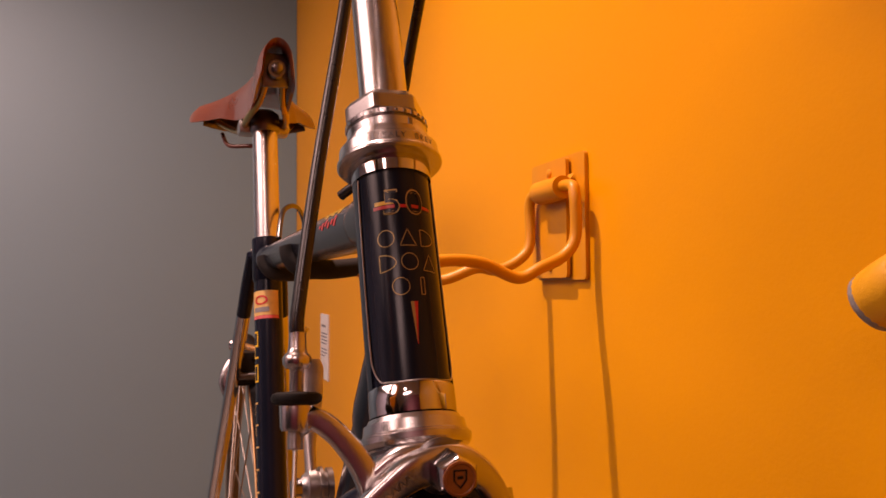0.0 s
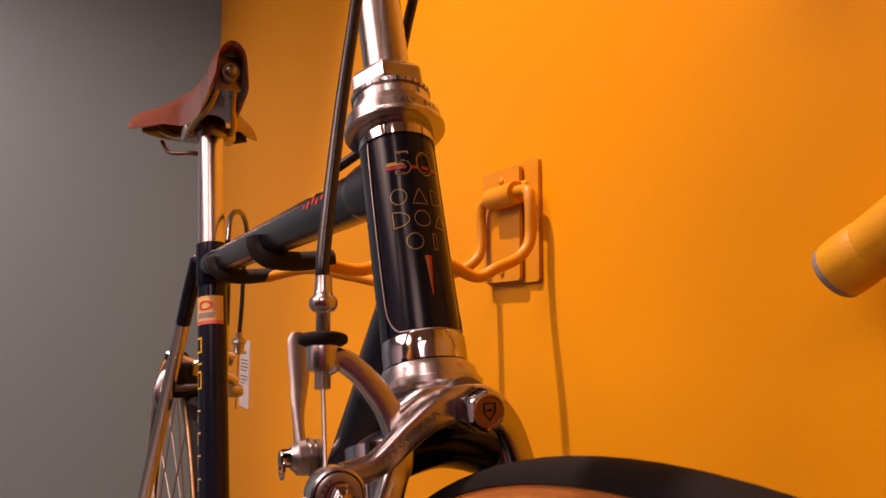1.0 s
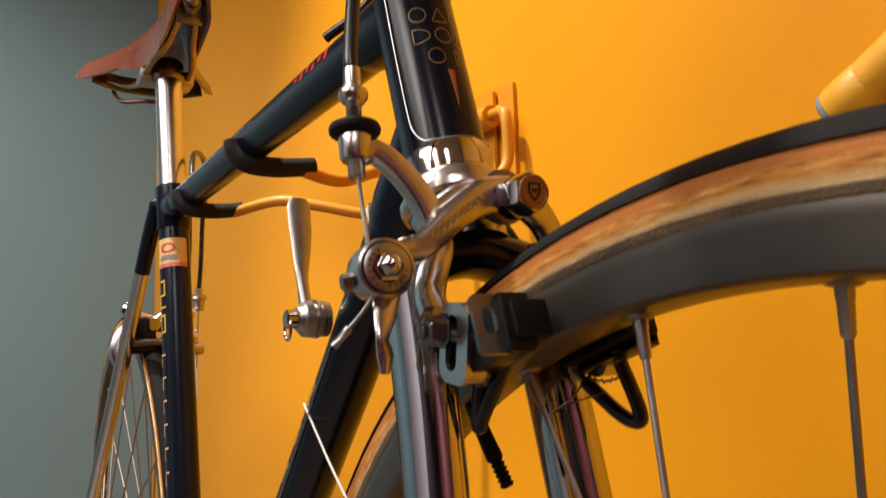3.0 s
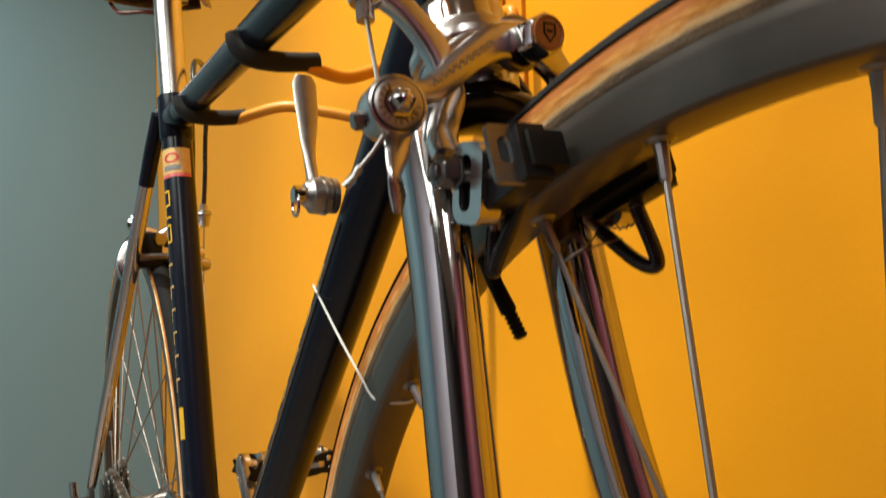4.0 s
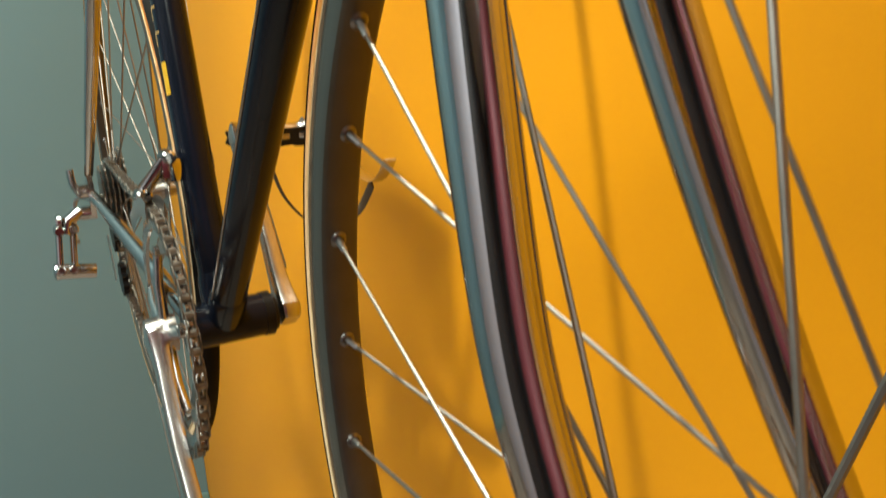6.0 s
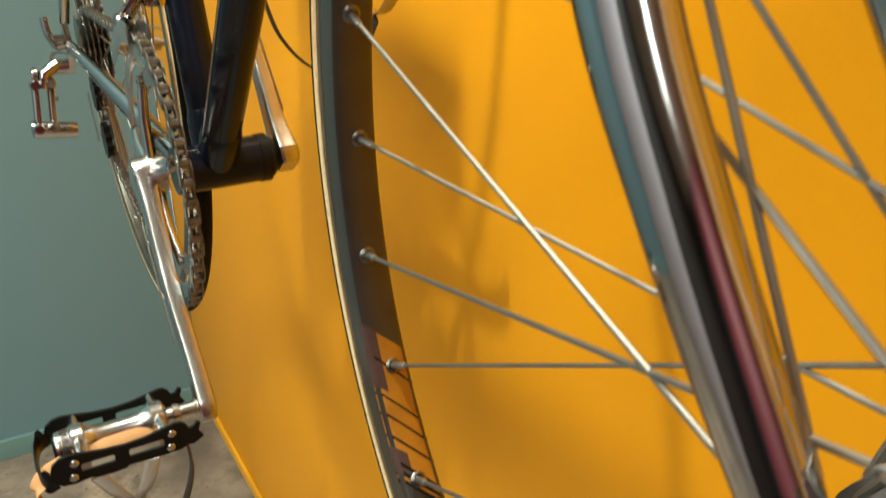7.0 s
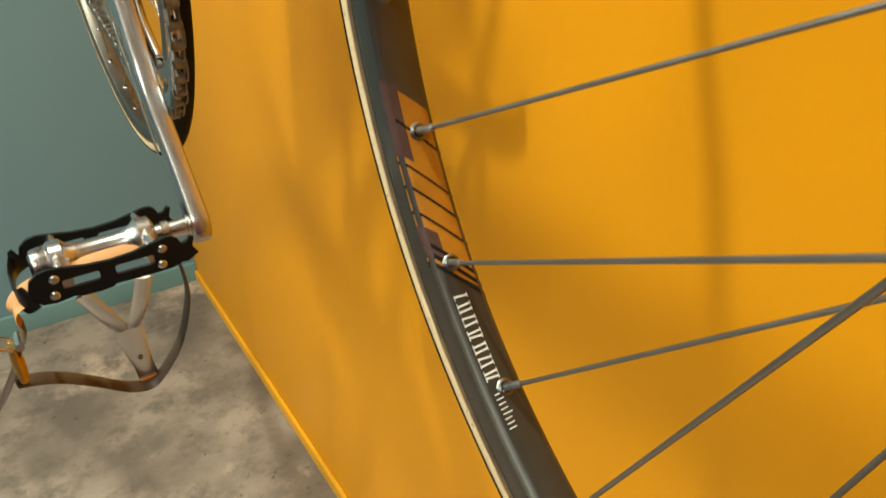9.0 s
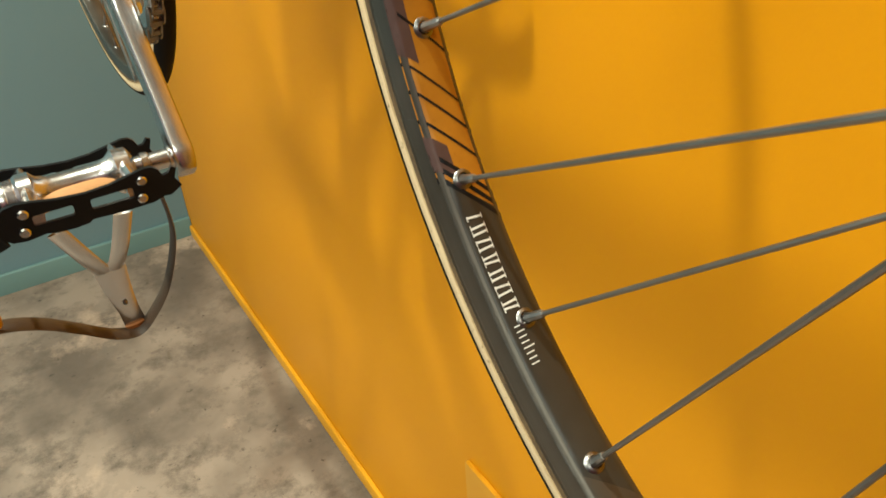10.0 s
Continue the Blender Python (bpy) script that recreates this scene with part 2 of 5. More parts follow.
def sweep(bm, pts, rad, seg=12, ref=None, caps=True, square=False, loop=False, crisp=0.35):
    """A bar along pts. rad: one radius, one per point, or pairs (along ref, across)."""
    pts = [Vector(p) for p in pts]
    n = len(pts)
    rads = list(rad) if isinstance(rad, (list, tuple)) and len(rad) == n and not (n == 2 and isinstance(rad, tuple)) else [rad] * n
    rings, a = [], None
    for i, p in enumerate(pts):
        q0, q1 = (pts[(i - 1) % n], pts[(i + 1) % n]) if loop else (pts[max(i - 1, 0)], pts[min(i + 1, n - 1)])
        d = (q1 - q0).normalized()
        if a is None:
            a = basis(d, ref)[0]
        elif ref is not None:
            a = basis(d, ref)[0]
        else:
            a = (a - d * a.dot(d)).normalized()
        b = d.cross(a)
        ra, rb = rads[i] if isinstance(rads[i], (tuple, list)) else (rads[i], rads[i])
        ring = []
        for k in range(seg):
            t = 2 * math.pi * (k + 0.5 * square) / seg
            c, s = math.cos(t), math.sin(t)
            if square:
                e = crisp
                c, s = math.copysign(abs(c) ** e, c), math.copysign(abs(s) ** e, s)
            ring.append(bm.verts.new(p + a * (ra * c) + b * (rb * s)))
        rings.append(ring)
    bridge(bm, rings, close_v=loop, caps=caps and not loop)
    return bm


def spline(pts, n=8):
    """A smooth way through pts."""
    pts = [Vector(p) for p in pts]
    out = []
    for i in range(len(pts) - 1):
        p0, p1, p2, p3 = pts[max(i - 1, 0)], pts[i], pts[i + 1], pts[min(i + 2, len(pts) - 1)]
        for k in range(n):
            t = k / n
            out.append(0.5 * ((2 * p1) + (p2 - p0) * t + (2 * p0 - 5 * p1 + 4 * p2 - p3) * t * t + (3 * p1 - p0 - 3 * p2 + p3) * t ** 3))
    return out + [pts[-1]]


def blend_list(vals, n):
    """Values stretched to n steps."""
    out = []
    for i in range(n):
        f = i / (n - 1) * (len(vals) - 1)
        k = min(int(f), len(vals) - 2)
        a, b = vals[k], vals[k + 1]
        out.append(tuple(u + (v - u) * (f - k) for u, v in zip(a, b)) if isinstance(a, tuple) else a + (b - a) * (f - k))
    return out


def lathe(bm, origin, axis, prof, seg=32, ref=None, a0=0.0, a1=2 * math.pi, poly=None):
    """A turned piece: prof holds (height along axis, radius). poly: number of flats."""
    a, b, d = basis(Vector(axis), ref)
    origin = Vector(origin)
    full = a1 - a0 > 6.28
    rings = []
    for h, r in prof:
        ring = []
        for k in range(seg if full else seg + 1):
            t = a0 + (a1 - a0) * k / seg
            rr = r
            if poly:
                w = 2 * math.pi / poly
                rr = r * math.cos(w / 2) / math.cos((t % w) - w / 2)
                rr = min(rr, r * 0.985)
            ring.append(bm.verts.new(origin + d * h + a * (rr * math.cos(t)) + b * (rr * math.sin(t))))
        rings.append(ring)
    bridge(bm, rings, close_u=full, caps=full)
    return bm


def revolve(bm, hub, dx, prof, seg=120, a0=0.0, a1=2 * math.pi, closed=True):
    """A closed outline (radius, x) turned about the wheel's axle."""
    full = a1 - a0 > 6.28
    rings = []
    for k in range(seg if full else seg + 1):
        t = a0 + (a1 - a0) * k / seg
        rings.append([bm.verts.new(V(dx + x, hub[0] + r * math.cos(t), hub[1] + r * math.sin(t))) for r, x in prof])
    bridge(bm, rings, close_u=closed, close_v=full, caps=closed)
    return bm


def box(bm, m, sx, sy, sz, bevel=0.0):
    tmp = bmesh.new()
    bmesh.ops.create_cube(tmp, size=1.0, matrix=Matrix.Diagonal((sx, sy, sz, 1)))
    if bevel:
        bmesh.ops.bevel(tmp, geom=tmp.edges[:], offset=bevel, segments=2, affect="EDGES", profile=0.6)
    vs = [bm.verts.new(m @ v.co) for v in tmp.verts]
    for f in tmp.faces:
        bm.faces.new([vs[v.index] for v in f.verts])
    tmp.free()
    return bm


def at(p, a=None, b=None):
    """A pose at p whose x axis is a and y axis about b."""
    a = (a or X).normalized()
    b = b or (Y if abs(a.dot(Y)) < 0.9 else Z)
    b = (b - a * b.dot(a)).normalized()
    m = Matrix((a, b, a.cross(b))).transposed().to_4x4()
    m.translation = p
    return m


def plate(bm, m, outline, thick, holes=(), bevel=0.0):
    """A flat piece: outline in the xy plane of m, extruded by thick both ways; holes are outlines too."""
    if not holes:
        tmp = bmesh.new()
        f = tmp.faces.new([tmp.verts.new((x, y, -thick / 2)) for x, y in outline])
        r = bmesh.ops.extrude_face_region(tmp, geom=[f])
        bmesh.ops.translate(tmp, verts=[v for v in r["geom"] if isinstance(v, bmesh.types.BMVert)], vec=(0, 0, thick))
        if bevel:
            bmesh.ops.bevel(tmp, geom=[e for e in tmp.edges if abs(e.verts[0].co.z - e.verts[1].co.z) < 1e-7], offset=bevel, segments=2, affect="EDGES")
    else:
        tmp = bmesh.new()
        edges = []
        for loop in (outline, *holes):
            vs = [tmp.verts.new((x, y, -thick / 2)) for x, y in loop]
            edges += [tmp.edges.new((vs[i], vs[(i + 1) % len(vs)])) for i in range(len(vs))]
        r = bmesh.ops.triangle_fill(tmp, edges=edges, use_beauty=True)
        faces = [g for g in r["geom"] if isinstance(g, bmesh.types.BMFace)]
        r = bmesh.ops.extrude_face_region(tmp, geom=faces)
        bmesh.ops.translate(tmp, verts=[v for v in r["geom"] if isinstance(v, bmesh.types.BMVert)], vec=(0, 0, thick))
    tmp.verts.index_update()
    vs = [bm.verts.new(m @ v.co) for v in tmp.verts]
    for f in tmp.faces:
        bm.faces.new([vs[v.index] for v in f.verts])
    tmp.free()
    return bm


def rounded(w, h, r, n=5):
    """A rectangle with round corners."""
    out = []
    for cx, cy, t0 in ((w / 2 - r, h / 2 - r, 0), (-w / 2 + r, h / 2 - r, 90), (-w / 2 + r, -h / 2 + r, 180), (w / 2 - r, -h / 2 + r, 270)):
        out += [(cx + r * math.cos(radians(t0 + 90 * k / n)), cy + r * math.sin(radians(t0 + 90 * k / n))) for k in range(n + 1)]
    return out


def moved(outline, dx, dy):
    return [(x + dx, y + dy) for x, y in outline]


def finish(name, bm, mat, angle=38):
    bmesh.ops.remove_doubles(bm, verts=bm.verts[:], dist=1e-6)
    bmesh.ops.recalc_face_normals(bm, faces=bm.faces[:])
    me = bpy.data.meshes.new(name)
    bm.to_mesh(me)
    bm.free()
    for f in me.polygons:
        f.use_smooth = True
    me.set_sharp_from_angle(angle=radians(angle))
    me.materials.append(mat)
    return me


def base_of(ob):
    return ob.matrix_world.translation if ob.parent is None else base_of(ob.parent)


def part(name, bm, mat, parent, label="", angle=38):
    """One mesh under a thing or a part; its mesh is given in the place's own metres."""
    bmesh.ops.translate(bm, verts=bm.verts[:], vec=-Vector(origins[root(parent)]))
    ob = new(name, finish(name, bm, mat, angle))
    ob.parent = parent
    return tagged(ob, label) if label else ob


def root(ob):
    while ob.parent:
        ob = ob.parent
    return ob.name


origins = {}


def thing(name, place, label, category, group="", yaw=0.0):
    """An empty at the thing's base."""
    ob = new(name)
    ob.empty_display_size = 0.05
    ob.matrix_basis = pose(*place, 0, 0, yaw)
    origins[ob.name] = Vector(place)
    return tagged(ob, label, category, group)


def group_part(name, parent, label=""):
    ob = new(name)
    ob.empty_display_size = 0.03
    ob.parent = parent
    return tagged(ob, label) if label else ob


def single(name, bm, mat, label, category, kind="", angle=38):
    """A thing of one mesh."""
    ob = new(name, finish(name, bm, mat, angle))
    return tagged(ob, label, category, kind=kind)


def B():
    return bmesh.new()


# ---------------------------------------------------------------- the room
def wall(name, lo, hi, mat, label):
    lo, hi = Vector(lo), Vector(hi)
    bm = box(B(), Matrix.Translation((lo + hi) / 2), *(hi - lo))
    return single(name, bm, mat, label, "wall", "structure")


T = 0.15
wall("wall_yellow", (WALL_X, ROOM_Y, FLOOR), (WALL_X + T, WALL_Y + T, ROOM_Z), YELLOW_WALL, "smooth amber-yellow painted wall behind the bicycle")
wall("wall_teal", (ROOM_X, WALL_Y, FLOOR), (WALL_X - 0.001, WALL_Y + T, ROOM_Z), TEAL_WALL, "smooth grey-teal painted end wall")
# Unseen walls, added in tones for the chrome fork to mirror.
wall("wall_far", (ROOM_X - T, 0.20, FLOOR), (ROOM_X, WALL_Y + T, ROOM_Z), PALE_WALL, "unseen plain pale lavender wall, toned for reflections in the chrome")
wall("wall_far_dark", (ROOM_X - T, ROOM_Y, FLOOR), (ROOM_X, 0.199, ROOM_Z), CHARCOAL_WALL, "unseen plain charcoal wall, added for dark reflections in the chrome")
wall("wall_back_dark", (ROOM_X - T, ROOM_Y - T, FLOOR), (-2.201, ROOM_Y, ROOM_Z), CHARCOAL_WALL, "unseen plain charcoal wall that closes the room, added for dark reflections")
wall("wall_back", (-2.200, ROOM_Y - T, FLOOR), (WALL_X + T, ROOM_Y, ROOM_Z), MAROON_WALL, "unseen plain dark maroon wall that closes the room, added for reflections")
fl = wall("floor", (ROOM_X - T, ROOM_Y - T, FLOOR - 0.1), (WALL_X + T, WALL_Y + T, FLOOR - 0.0005), CONCRETE, "worn mottled brown-grey concrete floor")
fl["category"] = "floor"
ce = wall("ceiling", (ROOM_X - T, ROOM_Y - T, ROOM_Z + 0.0005), (WALL_X + T, WALL_Y + T, ROOM_Z + 0.1), CEILING, "plain off-white ceiling")
ce["category"] = "ceiling"


def skirting(name, p, q, inward, mat, label, w=0.013, h=0.062):
    """A square-edged board along the foot of a wall."""
    p, q, inward = Vector(p), Vector(q), Vector(inward)
    d = q - p
    bm = B()
    rings = []
    for s in (p, q):
        rings.append([bm.verts.new(s + inward * a + Z * b) for a, b in ((0, 0), (w, 0), (w, h - 0.004), (w - 0.0015, h - 0.001), (w - 0.003, h), (0, h))])
    bridge(bm, rings)
    return single(name, bm, mat, label, "baseboard", "structure")


skirting("baseboard_yellow", (WALL_X - 0.001, ROOM_Y, FLOOR), (WALL_X - 0.001, WALL_Y - 0.014, FLOOR), -X, YELLOW_TRIM, "glossy yellow painted skirting board", 0.009, 0.034)
skirting("baseboard_teal", (ROOM_X, WALL_Y - 0.001, FLOOR), (WALL_X - 0.002, WALL_Y - 0.001, FLOOR), -Y, TEAL_TRIM, "glossy teal painted skirting board")

# ---------------------------------------------------------------- the bicycle
bike = thing("bicycle", (BX, HUB_F[0], FLOOR), "dark blue racing bicycle with chrome fork hung on a wall hook", "bicycle", yaw=0.41)
UP = Vector((0, 0.335, 1)).normalized()          # the steering axis
FW = Vector((0, -1, 0.335)).normalized()


def HA(z, r=0.0):
    """A place on the steering axis at height z, r ahead of it."""
    return V(0, 0.3325 + 0.335 * (z - 1.75), z) + FW * r


# ---- wheels
R_NIP, SPOKES = 0.2990, 32


def outline_in(s):
    """The rim's inner outline, s from -1 (chain side lip) to 1: radius and x."""
    a = abs(s)
    if a < 0.62:
        r, x = R_NIP + 0.0008 * (a / 0.62) ** 2, a / 0.62 * 0.0078
    elif a < 0.78:
        f = (a - 0.62) / 0.16 * math.pi / 2
        r, x = R_NIP + 0.0033 - 0.0025 * math.cos(f), 0.0078 + 0.0025 * math.sin(f)
    else:
        r, x = R_NIP + 0.0033 + (a - 0.78) / 0.22 * 0.0130, 0.0103
    return r, math.copysign(x, s)


def rim_patch(bm, hub, a0, a1, s0, s1, slant=0.0, lift=0.00025, n=8, m=10):
    """A thin film on the rim's inner face between two angles (degrees)."""
    rows = []
    for i in range(n + 1):
        row = []
        for j in range(m + 1):
            s = s0 + (s1 - s0) * j / m
            r, x = outline_in(s)
            t = radians(a0 + (a1 - a0) * i / n + slant * s)
            k = 1 if abs(s) < 0.7 else 0
            row.append(bm.verts.new(V(x + (0 if k else math.copysign(lift, s)), hub[0] + (r - lift * k) * math.cos(t), hub[1] + (r - lift * k) * math.sin(t))))
        rows.append(row)
    bridge(bm, rows, close_u=False, caps=False)
    return bm


def wheel(name, hub, phase, parent, label, flange=0.034, flange_r=0.020, rear=False):
    w = group_part(name, parent, label)
    prof = [outline_in(-1 + 2 * k / 30) for k in range(31)] + [(0.3160, 0.0098), (0.3150, 0.0082), (0.3125, 0.004), (0.3118, 0), (0.3125, -0.004), (0.3150, -0.0082), (0.3160, -0.0098)]
    part("rim", revolve(B(), hub, 0, prof, 160), RIM_GREY, w, "dark grey anodised box-section rim")
    c, r = 0.3226, 0.0107
    side = [(c + r * math.cos(t), r * 0.97 * math.sin(t)) for t in [radians(-150 + 300 * k / 22) for k in range(23)]]
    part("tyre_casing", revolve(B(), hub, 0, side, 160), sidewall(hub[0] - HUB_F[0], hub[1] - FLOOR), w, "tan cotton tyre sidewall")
    tread = [(c + (r + 0.0011 * math.cos(t * 0.95)) * math.cos(t), (r + 0.0008) * 0.98 * math.sin(t)) for t in [radians(-64 + 128 * k / 14) for k in range(15)]]
    tread += [(c + (r - 0.002) * math.cos(t), (r - 0.002) * math.sin(t)) for t in (radians(50), 0, radians(-50))]
    part("tyre_tread", revolve(B(), hub, 0, tread, 160), TREAD, w, "smooth black tyre tread")
    for sgn in (-1, 1):
        for nm, mat, lab, outl in (("base_tape", BASETAPE, "frayed cream tape along the tyre edge", ((0.3176, 0.0100, 0), (0.3178, 0.01085, 0.6), (0.3186, 0.01105, 1.2), (0.3190, 0.0098, 1.4))),
                                   ("glue_band", GLUE, "brown band of dried rim glue", ((0.3150, 0.0085, 0), (0.3152, 0.01035, 0), (0.3164, 0.01070, 0.3), (0.3177, 0.01080, 0.6), (0.3178, 0.0095, 0.6)))):
            bm = B()
            rng = random.Random(3 + sgn)
            rings = []
            for k in range(300):
                t = 2 * math.pi * k / 300
                j = 0.0009 * noise.noise((k * 0.11, sgn * 5.0, hub[0])) + rng.uniform(-0.00018, 0.00018)
                rings.append([bm.verts.new(V(sgn * x, hub[0] + (q + j * w_) * math.cos(t), hub[1] + (q + j * w_) * math.sin(t))) for q, x, w_ in outl])
            bridge(bm, rings, close_v=True)
            part(nm, bm, mat, w, lab)
    # hub
    h = V(0, hub[0], hub[1] - 0.010)
    prof = [(-0.049, 0.0), (-0.049, 0.0045), (-0.0425, 0.0045), (-0.0425, 0.0080), (-flange - 0.0015, 0.0095), (-flange - 0.0015, flange_r + 0.0015), (-flange + 0.0015, flange_r + 0.0015),
            (-flange + 0.003, 0.011), (0, 0.0085), (flange - 0.003, 0.011), (flange - 0.0015, flange_r + 0.0015), (flange + 0.0015, flange_r + 0.0015), (flange + 0.0015, 0.0095), (0.0425, 0.0080), (0.0425, 0.0045), (0.049, 0.0045), (0.049, 0.0)]
    part("hub", lathe(B(), h, X, prof, 40), ALLOY_DULL, w, "satin alloy hub")
    # one spoke and one nipple, then repeats
    first_spoke, first_nipple, first_collar = None, None, None
    for k in range(SPOKES):
        a = radians(phase - 360 / SPOKES * k)
        sg = 1 if k % 4 in (1, 2) else -1
        sd = -1 if k % 2 else 1
        b = a + radians(sg * 67)
        p = V(0.0012 * sd, hub[0] + (R_NIP + 0.002) * math.cos(a), hub[1] + (R_NIP + 0.002) * math.sin(a))
        q = V(sd * flange, hub[0] + flange_r * math.cos(b), hub[1] + flange_r * math.sin(b) - 0.009)
        d = (q - p).normalized()
        ln = (q - p).length
        m = at(p, d, X)
        m.translation -= origins["bicycle"]
        if first_spoke is None:
            bm = sweep(B(), [(0.004, 0, 0), (ln, 0, 0)], 0.0010, 8, ref=Y)
            first_spoke = finish("spoke", bm, SPOKE_STEEL)
            bm = lathe(B(), (0, 0, 0), X, [(-0.002, 0), (-0.002, 0.0022), (0.0052, 0.0021), (0.0058, 0.0019), (0.0130, 0.0017), (0.0138, 0.0013), (0.0138, 0)], 8, ref=Y)
            first_nipple = finish("nipple", bm, ALLOY_DULL, 30)
            bm = lathe(B(), (0, 0, 0), X, [(0.0002, 0.0), (0.0002, 0.0046), (0.0016, 0.0046), (0.0026, 0.0038), (0.0030, 0.0026), (0.0022, 0.0023), (0.0022, 0.0)], 18, ref=Y)
            first_collar = finish("eyelet", bm, STEEL_DARK)
        rad = at(p, (V(0, *hub) - V(0, p.y, p.z)), X)
        rad.translation -= origins["bicycle"]
        for nm, me, mm in (("spoke", first_spoke, m), ("nipple", first_nipple, m), ("eyelet", first_collar, rad)):
            ob = new(nm, me)
            ob.parent = w
            ob.matrix_basis = mm
    return w


front = wheel("front_wheel", HUB_F, 46.0, bike, "spoked front wheel with tan-wall tyre")
rear = wheel("rear_wheel", HUB_R, 40.0, bike, "spoked rear wheel with tan-wall tyre", flange=0.030, flange_r=0.022)

# ---- frame
HEAD_LO, HEAD_HI = 1.6925, 1.7968
SEAT_LUG = V(0, 0.866, 1.773)
ST_D = (SEAT_LUG - V(0, *BB)).normalized()


def tube(name, p, q, r, mat, label="", flat=None, seg=28):
    return part(name, sweep(B(), [p, q], flat or r, seg), mat, bike, label)


s0 = HA(HEAD_LO)
head = part("head_tube", lathe(B(), s0, UP, [(0, 0.012), (0, 0.0163), ((HA(HEAD_HI) - s0).length, 0.0163), ((HA(HEAD_HI) - s0).length, 0.012)], 48), PAINT, bike, "glossy midnight blue head tube")
for z0, z1 in ((HEAD_LO, 1.7030), (1.7885, HEAD_HI)):
    q0, ln = HA(z0), (HA(z1) - HA(z0)).length
    bm = lathe(B(), q0, UP, [(0, 0.0155), (0, 0.0174), (ln * 0.5, 0.0175), (ln * 0.93, 0.0174), (ln, 0.0169), (ln, 0.0155)], 48)
    part("lug_ring", bm, CHROME, head, "polished chrome lug end")


def on_head(ang, z, r=0.0172):
    """A place on the head tube's skin, ang degrees from straight ahead (plus: towards the wall)."""
    t = radians(ang)
    return HA(z) + FW * (r * math.cos(t)) + X * (r * math.sin(t))


# painted lug body round the back of the head tube, edged with a thin bright line
bm = B()
rows = []
for i in range(25):
    ang = 76 + (284 - 76) * i / 24
    rows.append([bm.verts.new(on_head(ang, z, r)) for z, r in ((1.7025, 0.0162), (1.7025, 0.0172), (1.7892, 0.0172), (1.7892, 0.0162))])
bridge(bm, rows)
part("head_lug", bm, PAINT, head)
path = []
for ang, z in ((-72, 1.7875), (-74, 1.782), (-76, 1.75), (-75, 1.718), (-70, 1.7095), (-58, 1.7045), (-44, 1.7035), (0, 1.7033), (44, 1.7035), (58, 1.7045), (70, 1.7095), (75, 1.718), (76, 1.75), (74, 1.782), (72, 1.7875)):
    path.append(on_head(ang, z, 0.0170))
part("lug_line", sweep(B(), spline(path, 6), 0.00032, 6), ALLOY_DULL, head, "thin silver lug outline")

tt0, tt1 = HA(1.7750), SEAT_LUG
top_tube = tube("top_tube", tt0, tt1, 0.0129, PAINT, "glossy midnight blue top tube")
dt0, dt1 = HA(1.7190), V(0, *BB)
down_tube = tube("down_tube", dt0, dt1, 0.0145, PAINT, "glossy midnight blue down tube")
seat_tube = tube("seat_tube", V(0, *BB), SEAT_LUG + ST_D * 0.022, 0.0146, PAINT, "glossy midnight blue seat tube")
for p, d, r, ln in ((tt0, tt1 - tt0, 0.0146, 0.046), (dt0, dt1 - dt0, 0.0162, 0.052), (tt1, tt0 - tt1, 0.0144, 0.040), (dt1, dt0 - dt1, 0.0162, 0.050), (dt1, SEAT_LUG - dt1, 0.0163, 0.045)):
    d = d.normalized()
    pts = [p, p + d * ln * 0.75, p + d * ln * 0.93, p + d * ln]
    part("lug", sweep(B(), pts, [r, r, r - 0.0006, r - 0.0014], 28), PAINT, bike)
part("seat_lug", lathe(B(), SEAT_LUG - ST_D * 0.024, ST_D, [(0, 0.0148), (0.002, 0.0160), (0.046, 0.0162), (0.047, 0.0140)], 32), PAINT, bike, "glossy seat lug")
bm = sweep(B(), [V(-0.016, SEAT_LUG.y + 0.020, SEAT_LUG.z + 0.008), V(0.016, SEAT_LUG.y + 0.020, SEAT_LUG.z + 0.008)], 0.0055, 14)
part("seat_bolt", bm, ALLOY, bike)
# bottom bracket shell and cups
part("bottom_bracket", lathe(B(), V(-0.034, *BB), X, [(0, 0.014), (0, 0.0195), (0.068, 0.0195), (0.068, 0.014)], 36), PAINT, bike, "black bottom bracket shell")
part("bearing_cup", lathe(B(), V(0.034, *BB), X, [(0, 0.010), (0, 0.0203), (0.008, 0.0203), (0.009, 0.0175), (0.012, 0.0165), (0.012, 0.008)], 36), BLACK, bike)
